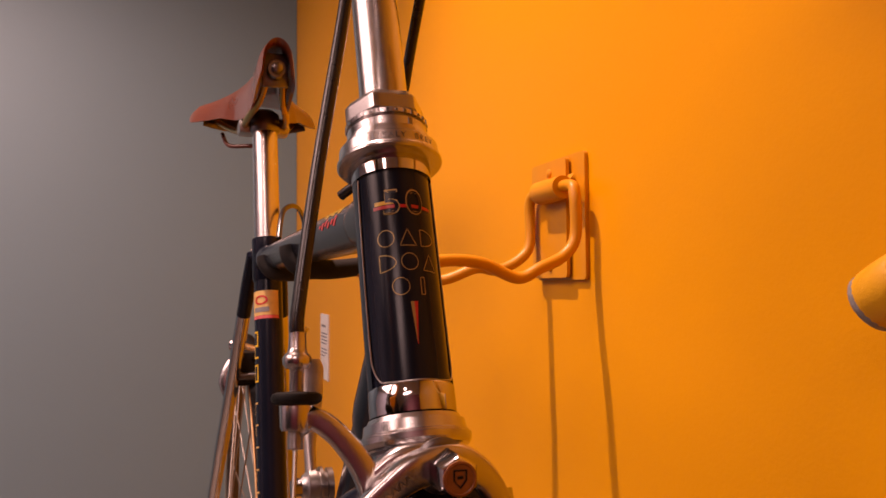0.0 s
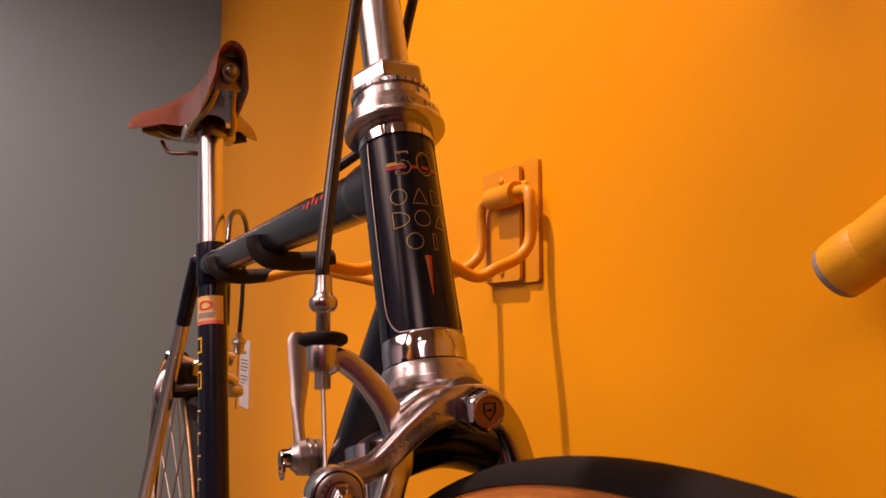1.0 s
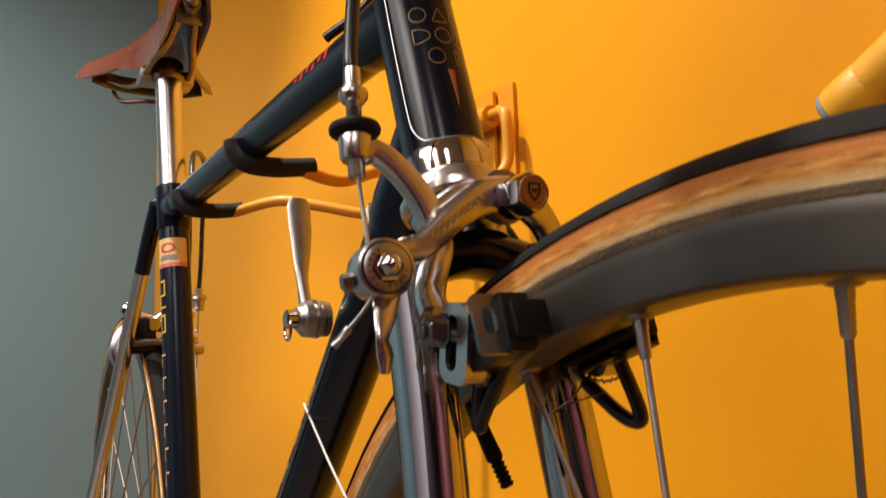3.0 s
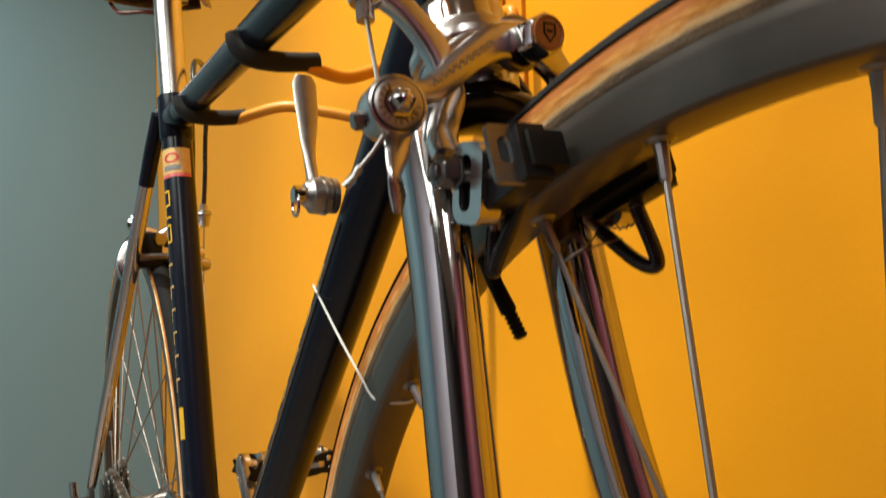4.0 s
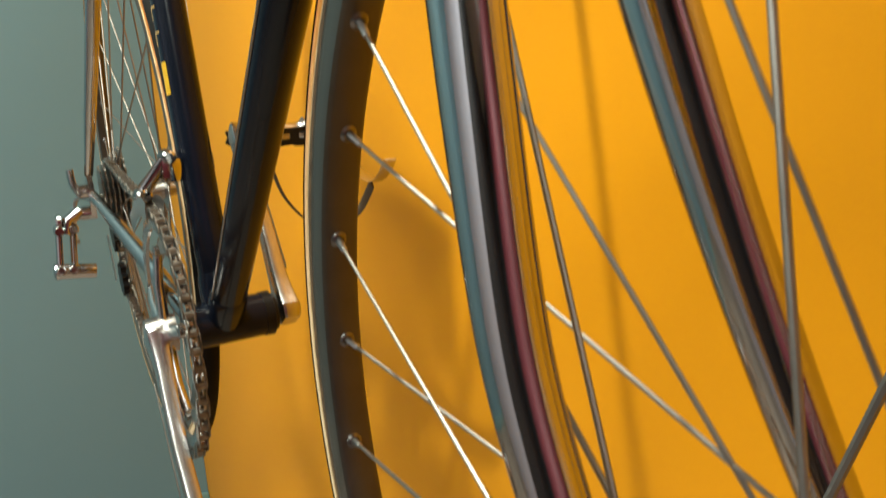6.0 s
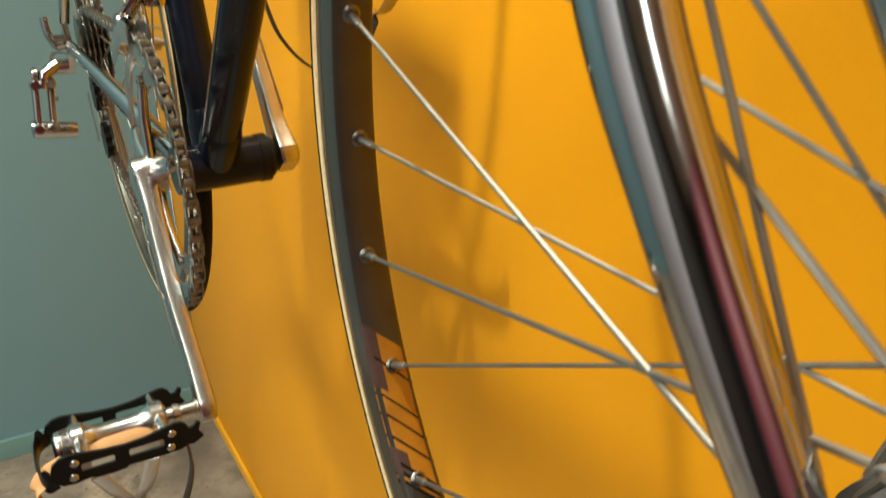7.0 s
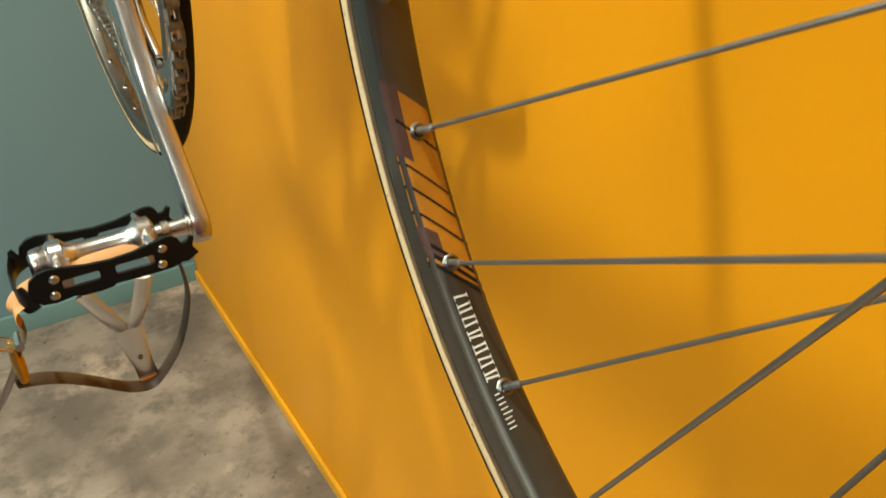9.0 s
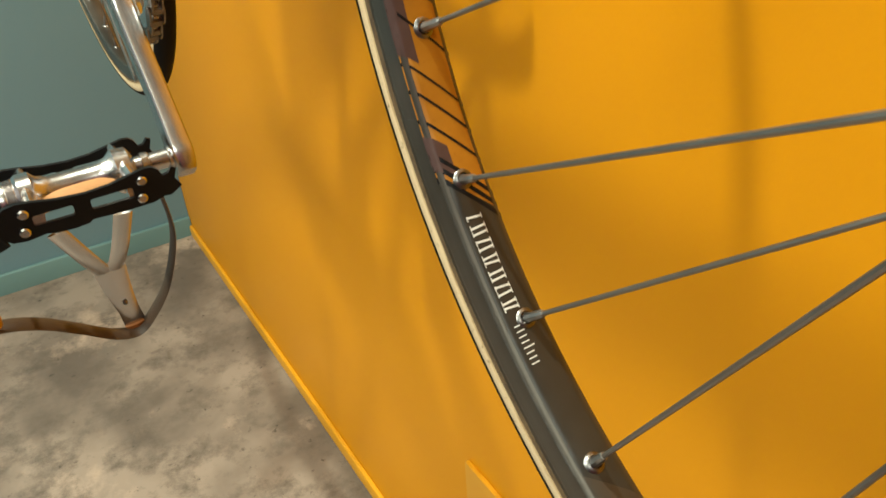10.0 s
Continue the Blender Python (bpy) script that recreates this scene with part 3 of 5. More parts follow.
# stays
for sgn in (-1, 1):
    p = V(sgn * 0.0135, SEAT_LUG.y + 0.012, SEAT_LUG.z + 0.006)
    e = V(sgn * 0.059, HUB_R[0] - 0.010, HUB_R[1] + 0.022)
    k = p.lerp(e, 0.16)
    part("seatstay_cap", sweep(B(), [p, p.lerp(e, 0.08), k], [0.0075, 0.0083, 0.0080], 16), PAINT, bike)
    part("seatstay", sweep(B(), [k, k.lerp(e, 0.5), k.lerp(e, 0.8), e], [0.0078, 0.0078, 0.0068, 0.0052], 16), CHROME, bike, "chrome-plated seatstay")
    p = V(sgn * 0.022, BB[0] + 0.012, BB[1] + 0.001)
    e = V(sgn * 0.059, HUB_R[0] - 0.024, HUB_R[1] - 0.002)
    part("chainstay", sweep(B(), [p, p.lerp(e, 0.35), p.lerp(e, 0.7), e], [(0.0085, 0.012), (0.0085, 0.0115), (0.0078, 0.009), 0.0055], 18, ref=X), CHROME, bike, "chrome-plated chainstay")
    outl = [(-0.030, -0.006), (-0.024, 0.006), (-0.012, 0.026), (-0.004, 0.028), (0.006, 0.014), (0.024, 0.006), (0.026, -0.006), (0.010, -0.010), (0.008, -0.030), (-0.002, -0.030), (-0.010, -0.012)]
    part("dropout", plate(B(), at(V(sgn * 0.0595, *HUB_R), Y, Z), outl, 0.006), CHROME, bike, "chrome rear dropout")
bm = sweep(B(), [V(-0.026, 0.962, 1.640), V(0.026, 0.962, 1.640)], 0.0045, 12)
part("brake_bridge", bm, STEEL_DARK, bike)

qr = group_part("quick_release", bike, "chrome rear quick-release skewer")
part("skewer_nut", lathe(B(), V(-0.062, *HUB_R), -X, [(0, 0), (0, 0.0085), (0.010, 0.0085), (0.013, 0.0060), (0.013, 0)], 20), CHROME, qr)
part("skewer_lever", sweep(B(), spline([V(-0.072, HUB_R[0], HUB_R[1] - 0.004), V(-0.078, HUB_R[0] + 0.000, HUB_R[1] + 0.012), V(-0.079, HUB_R[0] + 0.002, HUB_R[1] + 0.028)], 6), (0.0045, 0.0095), 14, ref=X), CHROME, qr)

# ---- fork
def blade(sgn):
    # the fork is turned a little, so its two blades differ
    near = [(-0.0265, 0.3035, 1.664), (-0.0280, 0.2870, 1.610), (-0.0325, 0.2690, 1.540), (-0.0360, 0.2545, 1.485), (-0.0400, 0.2350, 1.425), (-0.0415, 0.2128, 1.383), (-0.0430, 0.1892, 1.346), (-0.0440, 0.1710, 1.320)]
    far = [(0.0265, 0.3035, 1.664), (0.0280, 0.2900, 1.614), (0.0310, 0.2735, 1.545), (0.0365, 0.2545, 1.488), (0.0425, 0.2310, 1.428), (0.0450, 0.2090, 1.383), (0.0460, 0.1890, 1.348), (0.0470, 0.1740, 1.322)]
    pts = spline([V(*p) for p in (near if sgn < 0 else far)], 8)
    rads = blend_list([(0.0098, 0.0142), (0.0098, 0.0140), (0.0097, 0.0134), (0.0096, 0.0126), (0.0092, 0.0112), (0.0086, 0.0098), (0.0076, 0.0082), (0.0062, 0.0064)], len(pts))
    b = part("fork_blade", sweep(B(), pts, rads, 36, ref=X), CHROME, bike, "mirror-bright chrome fork blade")
    out = [(-0.010, -0.004), (-0.008, 0.008), (0.004, 0.009), (0.012, -0.002), (0.016, -0.014), (0.008, -0.018), (0.000, -0.010)]
    part("fork_tip", plate(B(), at(V(sgn * 0.0470, *HUB_F), Y, Z), out, 0.006), CHROME, b)
    return b


for sgn in (-1, 1):
    blade(sgn)
# Crown takes the dark enamel in place of shade and the tyre it mirrors.
bm = sweep(B(), spline([V(-0.029, 0.3010, 1.655), V(-0.021, 0.3030, 1.660), V(0, 0.3040, 1.6640), V(0.021, 0.3030, 1.660), V(0.029, 0.3010, 1.655)], 6),
           blend_list([(0.0085, 0.0120), (0.0100, 0.0130), (0.0095, 0.0150), (0.0100, 0.0130), (0.0085, 0.0120)], 25), 24, ref=Z)
part("fork_crown", bm, PAINT, bike, "sloping fork crown, coloured dark for shade and mirrored tyre")
part("crown_race", lathe(B(), HA(1.666), UP, [(0, 0.012), (0, 0.0165), (0.009, 0.0172), (0.0115, 0.0190), (0.0135, 0.0190), (0.0135, 0.012)], 40), CHROME, bike)

# ---- headset and stem
low = lathe(B(), HA(1.6800), UP, [(0, 0.0150), (0, 0.0190), (0.0006, 0.0196), (0.0010, 0.0212), (0.0028, 0.0221), (0.0050, 0.0222), (0.0054, 0.0213), (0.0060, 0.0213), (0.0064, 0.0206), (0.0103, 0.0200), (0.0106, 0.0187), (0.0124, 0.0181), (0.0128, 0.0150)], 64)
low_cup = part("headset_lower_cup", low, ALLOY, bike, "polished alloy lower headset cup with engraved ring", 20)
part("bearing_seal", lathe(B(), HA(1.6760), UP, [(0, 0.014), (0, 0.0178), (0.0045, 0.0190), (0.0045, 0.014)], 48), STEEL_DARK, bike)
def tall(prof, k=1.16):
    return [(h * k, r) for h, r in prof]


UP0 = HA(1.7955)
up = lathe(B(), UP0, UP, tall([(0, 0.0150), (0, 0.0180), (0.0003, 0.0212), (0.0006, 0.0226), (0.0013, 0.0233), (0.0023, 0.0233), (0.0029, 0.0229), (0.0031, 0.0223), (0.0074, 0.0220), (0.0079, 0.0213), (0.0082, 0.0198), (0.0100, 0.0196), (0.0103, 0.0188), (0.0118, 0.0186), (0.0119, 0.0150)]), 64)
up_cup = part("headset_upper_cup", up, ALLOY, bike, "polished alloy upper headset cup with engraved ring", 20)
nut = lathe(B(), UP0 + UP * (0.0118 * 1.16), UP, tall([(0, 0.0120), (0, 0.0178), (0.0034, 0.0180), (0.0036, 0.0166), (0.0046, 0.0166), (0.0048, 0.0183), (0.0064, 0.0185), (0.0070, 0.0178), (0.0072, 0.0120)]), 64)
part("threaded_race", nut, ALLOY, bike, "polished threaded headset race", 20)
bm = B()
for k in range(30):
    t = radians(12 * k)
    d = FW * math.cos(t) + X * math.sin(t)
    box(bm, at(UP0 + UP * (0.0174 * 1.16) + d * 0.01845, d, UP), 0.0004, 0.0010 + 0.0004 * (k % 3), 0.0012)
part("race_marks", bm, STEEL_DARK, up_cup)
for k in range(4):
    t = radians(20 + 90 * k)
    d = FW * math.cos(t) + X * math.sin(t)
    part("race_notch", box(B(), at(UP0 + UP * (0.0135 * 1.16) + d * 0.0178, d, UP), 0.0008, 0.0034, 0.0020), STEEL_DARK, up_cup)
part("lock_nut", lathe(B(), UP0 + UP * (0.0191 * 1.16), UP, tall([(0, 0.0115), (0, 0.0174), (0.0006, 0.0186), (0.0062, 0.0186), (0.0088, 0.0164), (0.0104, 0.0132), (0.0104, 0.0100)]), 72, poly=6), ALLOY, bike, "polished hexagonal headset lock nut", 25)
STEM_TOP = HA(1.9230)
quill = part("stem", sweep(B(), [HA(1.8180), HA(1.9030), STEM_TOP], [0.0110, 0.0110, 0.0112], 36), ALLOY, bike, "polished alloy quill stem")
bend = spline([HA(1.8900), HA(1.9130), HA(1.9260) + FW * 0.012, V(0, 0.360, 1.934), V(0, 0.306, 1.937)], 8)
part("stem_extension", sweep(B(), bend, blend_list([(0.0112, 0.0112), (0.0125, 0.0135), (0.0125, 0.0140), (0.0115, 0.0130), (0.0120, 0.0125)], len(bend)), 28, ref=X), ALLOY, quill)
BAR_C = (0.300, 1.937)
part("bar_clamp", lathe(B(), V(-0.021, *BAR_C), X, [(0, 0.013), (0, 0.0170), (0.042, 0.0170), (0.042, 0.013)], 36), ALLOY, quill)
bars = group_part("handlebar", bike, "drop handlebar wrapped in yellow tape")
for sgn in (-1, 1):
    drop = spline([V(0, *BAR_C), V(sgn * 0.07, *BAR_C), V(sgn * 0.165, BAR_C[0] - 0.004, BAR_C[1]), V(sgn * 0.188, 0.270, 1.934), V(sgn * 0.197, 0.230, 1.918), V(sgn * 0.201, 0.208, 1.872), V(sgn * 0.203, 0.204, 1.822), V(sgn * 0.204, 0.211, 1.785), V(sgn * 0.204, 0.238, 1.761), V(sgn * 0.204, 0.281, 1.7355)], 10)
    part("bar_tape", sweep(B(), drop[8:], 0.0139, 22), BAR_TAPE, bars, "yellow handlebar tape")
    e, d = drop[-1], (drop[-1] - drop[-3]).normalized()
    part("tape_end", lathe(B(), e - d * 0.022, d, [(0, 0.0136), (0.0012, 0.0142), (0.010, 0.0147), (0.019, 0.0146), (0.0212, 0.0140), (0.0212, 0.012)], 24), BAR_TAPE, bars, "last turn of yellow tape")
    part("bar_plug", lathe(B(), e - d * 0.002, d, [(0, 0.009), (0, 0.0142), (0.0028, 0.0142), (0.0042, 0.0132), (0.0048, 0.0112), (0.0040, 0.009), (0.0040, 0)], 28), PLUG_GREY, bars, "scuffed grey bar end plug")
part("bar_centre", sweep(B(), [V(-0.062, *BAR_C), V(0.062, *BAR_C)], 0.0128, 24), ALLOY, bars)

# ---- seatpost and saddle
SP0, SP1 = SEAT_LUG + ST_D * 0.018, SEAT_LUG + ST_D * 0.150
part("seatpost", sweep(B(), [SP0, SP1], 0.0138, 36), ALLOY, bike, "polished fluted seatpost")
part("seatpost_clamp", lathe(B(), SP1 - ST_D * 0.006, ST_D, [(0, 0.0136), (0.004, 0.0165), (0.022, 0.0160), (0.026, 0.012), (0.026, 0)], 28), STEEL_DARK, bike)

# saddle: a leather skin stretched over a steel frame
sad = group_part("saddle", bike, "brown leather racing saddle")
SAD_Z = 1.986


def saddle_row(f):
    """Half width, top height and skirt depth at f, from nose (0) to rear (1)."""
    w = 0.0165 + 0.004 * f + 0.062 * max(0.0, (f - 0.30) / 0.70) ** 1.7
    z = SAD_Z - 0.004 * math.sin(f * math.pi) - 0.004 * f
    skirt = 0.040 + 0.012 * math.sin(min(1, f * 1.5) * math.pi) - 0.020 * max(0, f - 0.55)
    return w, z, skirt


bm = B()
rows_out, rows_in = [], []
for i in range(29):
    f = i / 28
    y = 0.776 + 0.272 * f
    w, z, sk = saddle_row(f)
    cap = math.sin(min(1, (f + 0.04) / 0.10) * math.pi / 2)
    w, sk = w * (0.55 + 0.45 * cap), sk * (0.55 + 0.45 * cap)
    if f > 0.93:
        w, sk = w * (1 - (f - 0.93) * 1.6), sk * (1 - (f - 0.93) * 3)
    row = []
    for k in range(17):
        u = -1 + 2 * k / 16
        a = abs(u)
        if a < 0.6:
            x, dz = w * 0.92 * a / 0.6, -0.010 * (a / 0.6) ** 2.2
        else:
            g = (a - 0.6) / 0.4
            x, dz = w * (0.92 + 0.08 * math.sin(min(1, g * 1.6) * math.pi / 2)) + 0.002 * g * (1 if f < 0.6 else 3), -0.010 - (sk - 0.010) * g
        row.append((math.copysign(x, u), y - 0.004 * (1 - a) * (1 - cap), z + dz))
    rows_out.append([bm.verts.new(V(*p)) for p in row])
    rows_in.append([bm.verts.new(V(p[0] * 0.90 - math.copysign(0.0008, p[0]), p[1] + (0.004 if f < 0.5 else -0.004), p[2] - 0.0045 * (1 - abs(-1 + 2 * k / 16) ** 3))) for k, p in enumerate(row)])
bridge(bm, rows_out, close_u=False, caps=False)
bridge(bm, rows_in, close_u=False, caps=False)
for o, n in ((rows_out[0], rows_in[0]), (rows_out[-1], rows_in[-1])):
    bridge(bm, [o, n], close_u=False, caps=False)
for e in (0, -1):
    bridge(bm, [[r[e] for r in rows_out], [r[e] for r in rows_in]], close_u=False, caps=False)
part("saddle_skin", bm, LEATHER, sad, "glossy chestnut leather saddle top", 60)
part("nose_bolt", lathe(B(), V(0, 0.788, 1.958), -Y, [(-0.012, 0), (-0.012, 0.0085), (0.002, 0.0095), (0.004, 0.0085), (0.004, 0.0055), (0.008, 0.0052), (0.009, 0.0035), (0.009, 0)], 20), STEEL_DARK, sad, "worn tension bolt under the nose")
part("nose_plate", box(B(), Matrix.Translation(V(0, 0.800, 1.960)), 0.026, 0.006, 0.034, 0.002), STEEL_DARK, sad)
for sgn in (-1, 1):
    rail = spline([V(sgn * 0.008, 0.800, 1.950), V(sgn * 0.012, 0.835, 1.936), V(sgn * 0.021, 0.880, 1.926), V(sgn * 0.022, 0.940, 1.925), V(sgn * 0.030, 0.985, 1.934), V(sgn * 0.045, 1.020, 1.950)], 8)
    part("saddle_rail", sweep(B(), rail, 0.0036, 12), BRASS, sad, "brassy steel saddle rail")
part("rear_plate", sweep(B(), spline([V(-0.062, 1.024, 1.955), V(-0.03, 1.034, 1.951), V(0.03, 1.034, 1.951), V(0.062, 1.024, 1.955)], 6), (0.010, 0.0015), 8, ref=Z), STEEL_DARK, sad)
bag = spline([V(-0.040, 1.020, 1.935), V(-0.034, 0.990, 1.916), V(-0.012, 0.965, 1.912), V(0.012, 0.965, 1.912)], 8)
part("bag_loop", sweep(B(), bag, 0.0026, 10), LEATHER, sad)
part("rail_clamp", box(B(), Matrix.Translation(V(0, 0.918, 1.924)), 0.056, 0.030, 0.016, 0.004), ALLOY_DULL, sad)

# ---- front brake
brake = group_part("front_brake", bike, "polished side-pull front brake caliper")
bolt = lathe(B(), V(0, 0.2785, 1.681), -Y, [(-0.024, 0), (-0.024, 0.0055), (-0.002, 0.0055), (-0.002, 0.0095), (0.0008, 0.0100), (0.0016, 0.0090), (0.0020, 0.0078)], 40)
part("pivot_bolt", bolt, STEEL_DARK, brake)
part("pivot_nut", lathe(B(), V(0.0010, 0.2768, 1.6800), -Y, [(0, 0.005), (0, 0.0074), (0.0008, 0.0078), (0.0132, 0.0078), (0.0148, 0.0066), (0.0152, 0.0050)], 48, ref=Z, poly=6), CHROME, brake, "chrome hexagonal pivot nut")
cap = part("nut_cap", lathe(B(), V(0.0010, 0.2622, 1.6800), -Y, [(0, 0.0059), (0.0010, 0.0059), (0.0012, 0.0052), (0.0008, 0.0048), (0.0008, 0)], 36), GUM, brake, "amber rubber cap with a worn crest")
bm = B()
plate(bm, at(V(0.0010, 0.26128, 1.6800), X, Z), [(-0.0024, 0.0031), (0.0024, 0.0031), (0.0024, -0.0005), (0, -0.0032), (-0.0024, -0.0005)], 0.0005, holes=[[(-0.0019, 0.0026), (0.0019, 0.0026), (0.0019, -0.0003), (0, -0.0026), (-0.0019, -0.0003)]])
box(bm, at(V(0.0010, 0.26128, 1.6805), X, Z), 0.0020, 0.0009, 0.0005)
part("crest", bm, BLACK, cap)


def arm(name, pts, rads, label, mat=ALLOY):
    path = spline(pts, 9)
    return part(name, sweep(B(), path, blend_list(rads, len(path)), 24, ref=Y, square=True, crisp=0.62), mat, brake, label, 50)


# front arm: anchor drum - pivot - far pad
arm("front_arm", [V(-0.046, 0.2790, 1.6590), V(-0.034, 0.2785, 1.6620), V(-0.020, 0.2780, 1.6735), V(-0.008, 0.2780, 1.6805), V(0.006, 0.2790, 1.6815), V(0.0175, 0.2800, 1.6740), V(0.0240, 0.2790, 1.6600), V(0.0270, 0.2760, 1.6450), V(0.0285, 0.2745, 1.6360)],
    [(0.0036, 0.0044), (0.0036, 0.0044), (0.0038, 0.0052), (0.0042, 0.0066), (0.0042, 0.0068), (0.0040, 0.0052), (0.0036, 0.0046), (0.0034, 0.0044), (0.0032, 0.0044)], "polished alloy brake arm with engraved script")
# rear arm: cable ferrule - behind the pivot - near pad
rear_arm = arm("rear_arm", [V(-0.0475, 0.2960, 1.6960), V(-0.0415, 0.2950, 1.6970), V(-0.0330, 0.2925, 1.6900), V(-0.0245, 0.2900, 1.6775), V(-0.0215, 0.2880, 1.6640), V(-0.0255, 0.2850, 1.6540), V(-0.0300, 0.2790, 1.6460), V(-0.0310, 0.2740, 1.6400)],
    [(0.0050, 0.0048), (0.0044, 0.0042), (0.0042, 0.0042), (0.0044, 0.0048), (0.0044, 0.0050), (0.0042, 0.0050), (0.0038, 0.0050), (0.0036, 0.0050)], "polished alloy brake arm that carries the cable")
arm("arm_web", [V(-0.024, 0.2895, 1.6730), V(-0.012, 0.2890, 1.6800), V(0, 0.2890, 1.6810)], [(0.004, 0.0050), (0.004, 0.0065), (0.004, 0.0070)], "")
# engraved script along the front arm: a fine wavering line
wav = []
for k in range(60):
    f = k / 59
    p = V(-0.036 + 0.024 * f, 0.2732, 1.6628 + 0.0165 * f)
    wav.append(p + Vector((-0.56, 0, 0.82)) * (0.0011 * math.sin(k * 1.05) * (1 if k % 9 else 1.8)) - Y * 0.0006 * math.sin(f * math.pi))
part("engraving", sweep(B(), wav, 0.00022, 5), STEEL_DARK, brake, "fine engraved script")
# ferrule and barrel adjuster
FA = Vector((0.04, 0.16, 0.98)).normalized()
f0 = V(-0.0482, 0.2965, 1.7030)
part("ferrule", lathe(B(), f0 - FA * 0.0098, FA, [(0, 0.0040), (0, 0.0050), (0.0014, 0.0056), (0.0086, 0.0060), (0.0096, 0.0057), (0.0096, 0.0035)], 28), ALLOY, rear_arm, "polished cable ferrule")
part("rubber_ring", lathe(B(), f0, FA, [(-0.00052, 0.00415), (-0.00069, 0.00730), (0.00034, 0.00880), (0.00172, 0.00913), (0.00292, 0.00863), (0.00361, 0.00714), (0.00344, 0.00415)], 36), RUBBER, rear_arm, "black rubber adjusting ring")
thr = [(-0.0162, 0.0022), (-0.0162, 0.0028)]
for k in range(9):
    thr += [(-0.0158 + 0.0007 * k, 0.0031), (-0.0155 + 0.0007 * k, 0.0027)]
thr += [(-0.0092, 0.0028), (0.00258, 0.00249)]
for k in range(9):
    thr += [(0.0039 + 0.00086 * k, 0.0028), (0.0043 + 0.00086 * k, 0.0024)]
thr += [(0.01187, 0.00282), (0.01204, 0.00398), (0.01359, 0.00515), (0.01565, 0.00531), (0.01686, 0.00465), (0.01772, 0.00365), (0.01935, 0.00332), (0.02494, 0.00307), (0.02511, 0.00208)]
part("barrel_adjuster", lathe(B(), f0, FA, thr, 24), ALLOY, rear_arm, "threaded silver barrel adjuster")
hs = spline([f0 + FA * 0.024, f0 + FA * 0.034, V(-0.0375, 0.3150, 1.790), V(-0.0255, 0.3294, 1.850), V(-0.0116, 0.3463, 1.920), V(0.0064, 0.3343, 1.985), V(0.0384, 0.2963, 2.000)], 10)
part("brake_cable", sweep(B(), hs, 0.0027, 14), HOUSING, bike, "black brake cable housing")
part("inner_cable", sweep(B(), [f0 - FA * 0.012, V(-0.0520, 0.2790, 1.6620)], 0.0008, 8), ALLOY_DULL, bike, "bare steel brake cable")
hs = spline([V(0.030, 0.352, 1.985), V(0.028, 0.366, 1.930), V(0.022, 0.385, 1.870), V(0.014, 0.405, 1.815), V(-0.006, 0.430, 1.793)], 10)
part("rear_brake_cable", sweep(B(), hs, 0.0027, 14), HOUSING, bike, "black cable housing that runs behind the stem")
# anchor drum with quick release
DR = V(-0.0505, 0.2670, 1.6545)
da = Vector((-0.10, -1, 0.10)).normalized()
drum = part("anchor_drum", lathe(B(), DR - da * 0.015, da, [(0.00000, 0.00480), (0.00000, 0.00896), (0.00190, 0.00960), (0.01140, 0.00960), (0.01273, 0.00928), (0.01311, 0.00848), (0.01235, 0.00784), (0.01235, 0.00000)], 44), ALLOY, brake, "polished quick-release drum")
part("drum_face", lathe(B(), DR - da * 0.0022, da, [(0.00000, 0.00784), (0.00076, 0.00768), (0.00114, 0.00688), (0.00114, 0.00496), (0.00038, 0.00448), (0.00038, 0.00000)], 40), ALLOY_DULL, drum, "engraved steel ring")
bm = B()
aa, bb, _ = basis(da, Z)
for k in range(13):
    t = radians(30 + 19 * k)
    d = aa * math.cos(t) + bb * math.sin(t)
    box(bm, at(DR - da * 0.0009 + d * 0.0059, d, da), 0.0014, 0.0004, 0.0004 + 0.0003 * (k % 3))
part("drum_marks", bm, STEEL_DARK, drum)
part("drum_bolt", lathe(B(), DR - da * 0.002, da, [(0.00000, 0.00500), (0.00190, 0.00500), (0.00200, 0.00400), (0.00490, 0.00390), (0.00640, 0.00270), (0.00760, 0.00090), (0.00760, 0.00000)], 36, poly=6), CHROME, drum, "pointed chrome bolt end")
part("clamp_nut", lathe(B(), DR + Vector((-0.0080, 0.011, -0.004)), Vector((-1, 0.1, -0.2)), [(0, 0.0020), (0, 0.0030), (0.0026, 0.0030), (0.0030, 0.0026), (0.0030, 0)], 36, poly=6), STEEL_DARK, drum)
lev = spline([DR + Vector((0.003, 0.009, -0.007)), DR + Vector((0.001, 0.006, -0.014)), DR + Vector((-0.0015, 0.003, -0.0215)), DR + Vector((-0.0005, 0.0035, -0.0270)), DR + Vector((-0.0010, 0.003, -0.0325))], 8)
part("release_lever", sweep(B(), lev, blend_list([(0.0052, 0.0018), (0.0040, 0.0014), (0.0022, 0.0013), (0.0029, 0.0018), (0.0014, 0.0012)], len(lev)), 16, ref=X), ALLOY, drum, "polished quick-release lever")
ce = [DR + Vector((-0.003, 0.005, -0.0085)), DR + Vector((-0.0060, 0.008, -0.0140)), DR + Vector((-0.0095, 0.011, -0.0190))]
part("cable_tail", sweep(B(), ce, 0.0007, 8), ALLOY_DULL, drum, "cut cable end")
d = (ce[2] - ce[1]).normalized()
part("cable_crimp", sweep(B(), [ce[2] - d * 0.001, ce[2], ce[2] + d * 0.002, ce[2] + d * 0.0035, ce[2] + d * 0.0065], [(0.0011, 0.0011), (0.0014, 0.0014), (0.0009, 0.0018), (0.0009, 0.0018), (0.0014, 0.0012)], 10), ALLOY_DULL, drum, "crimped cable cap")


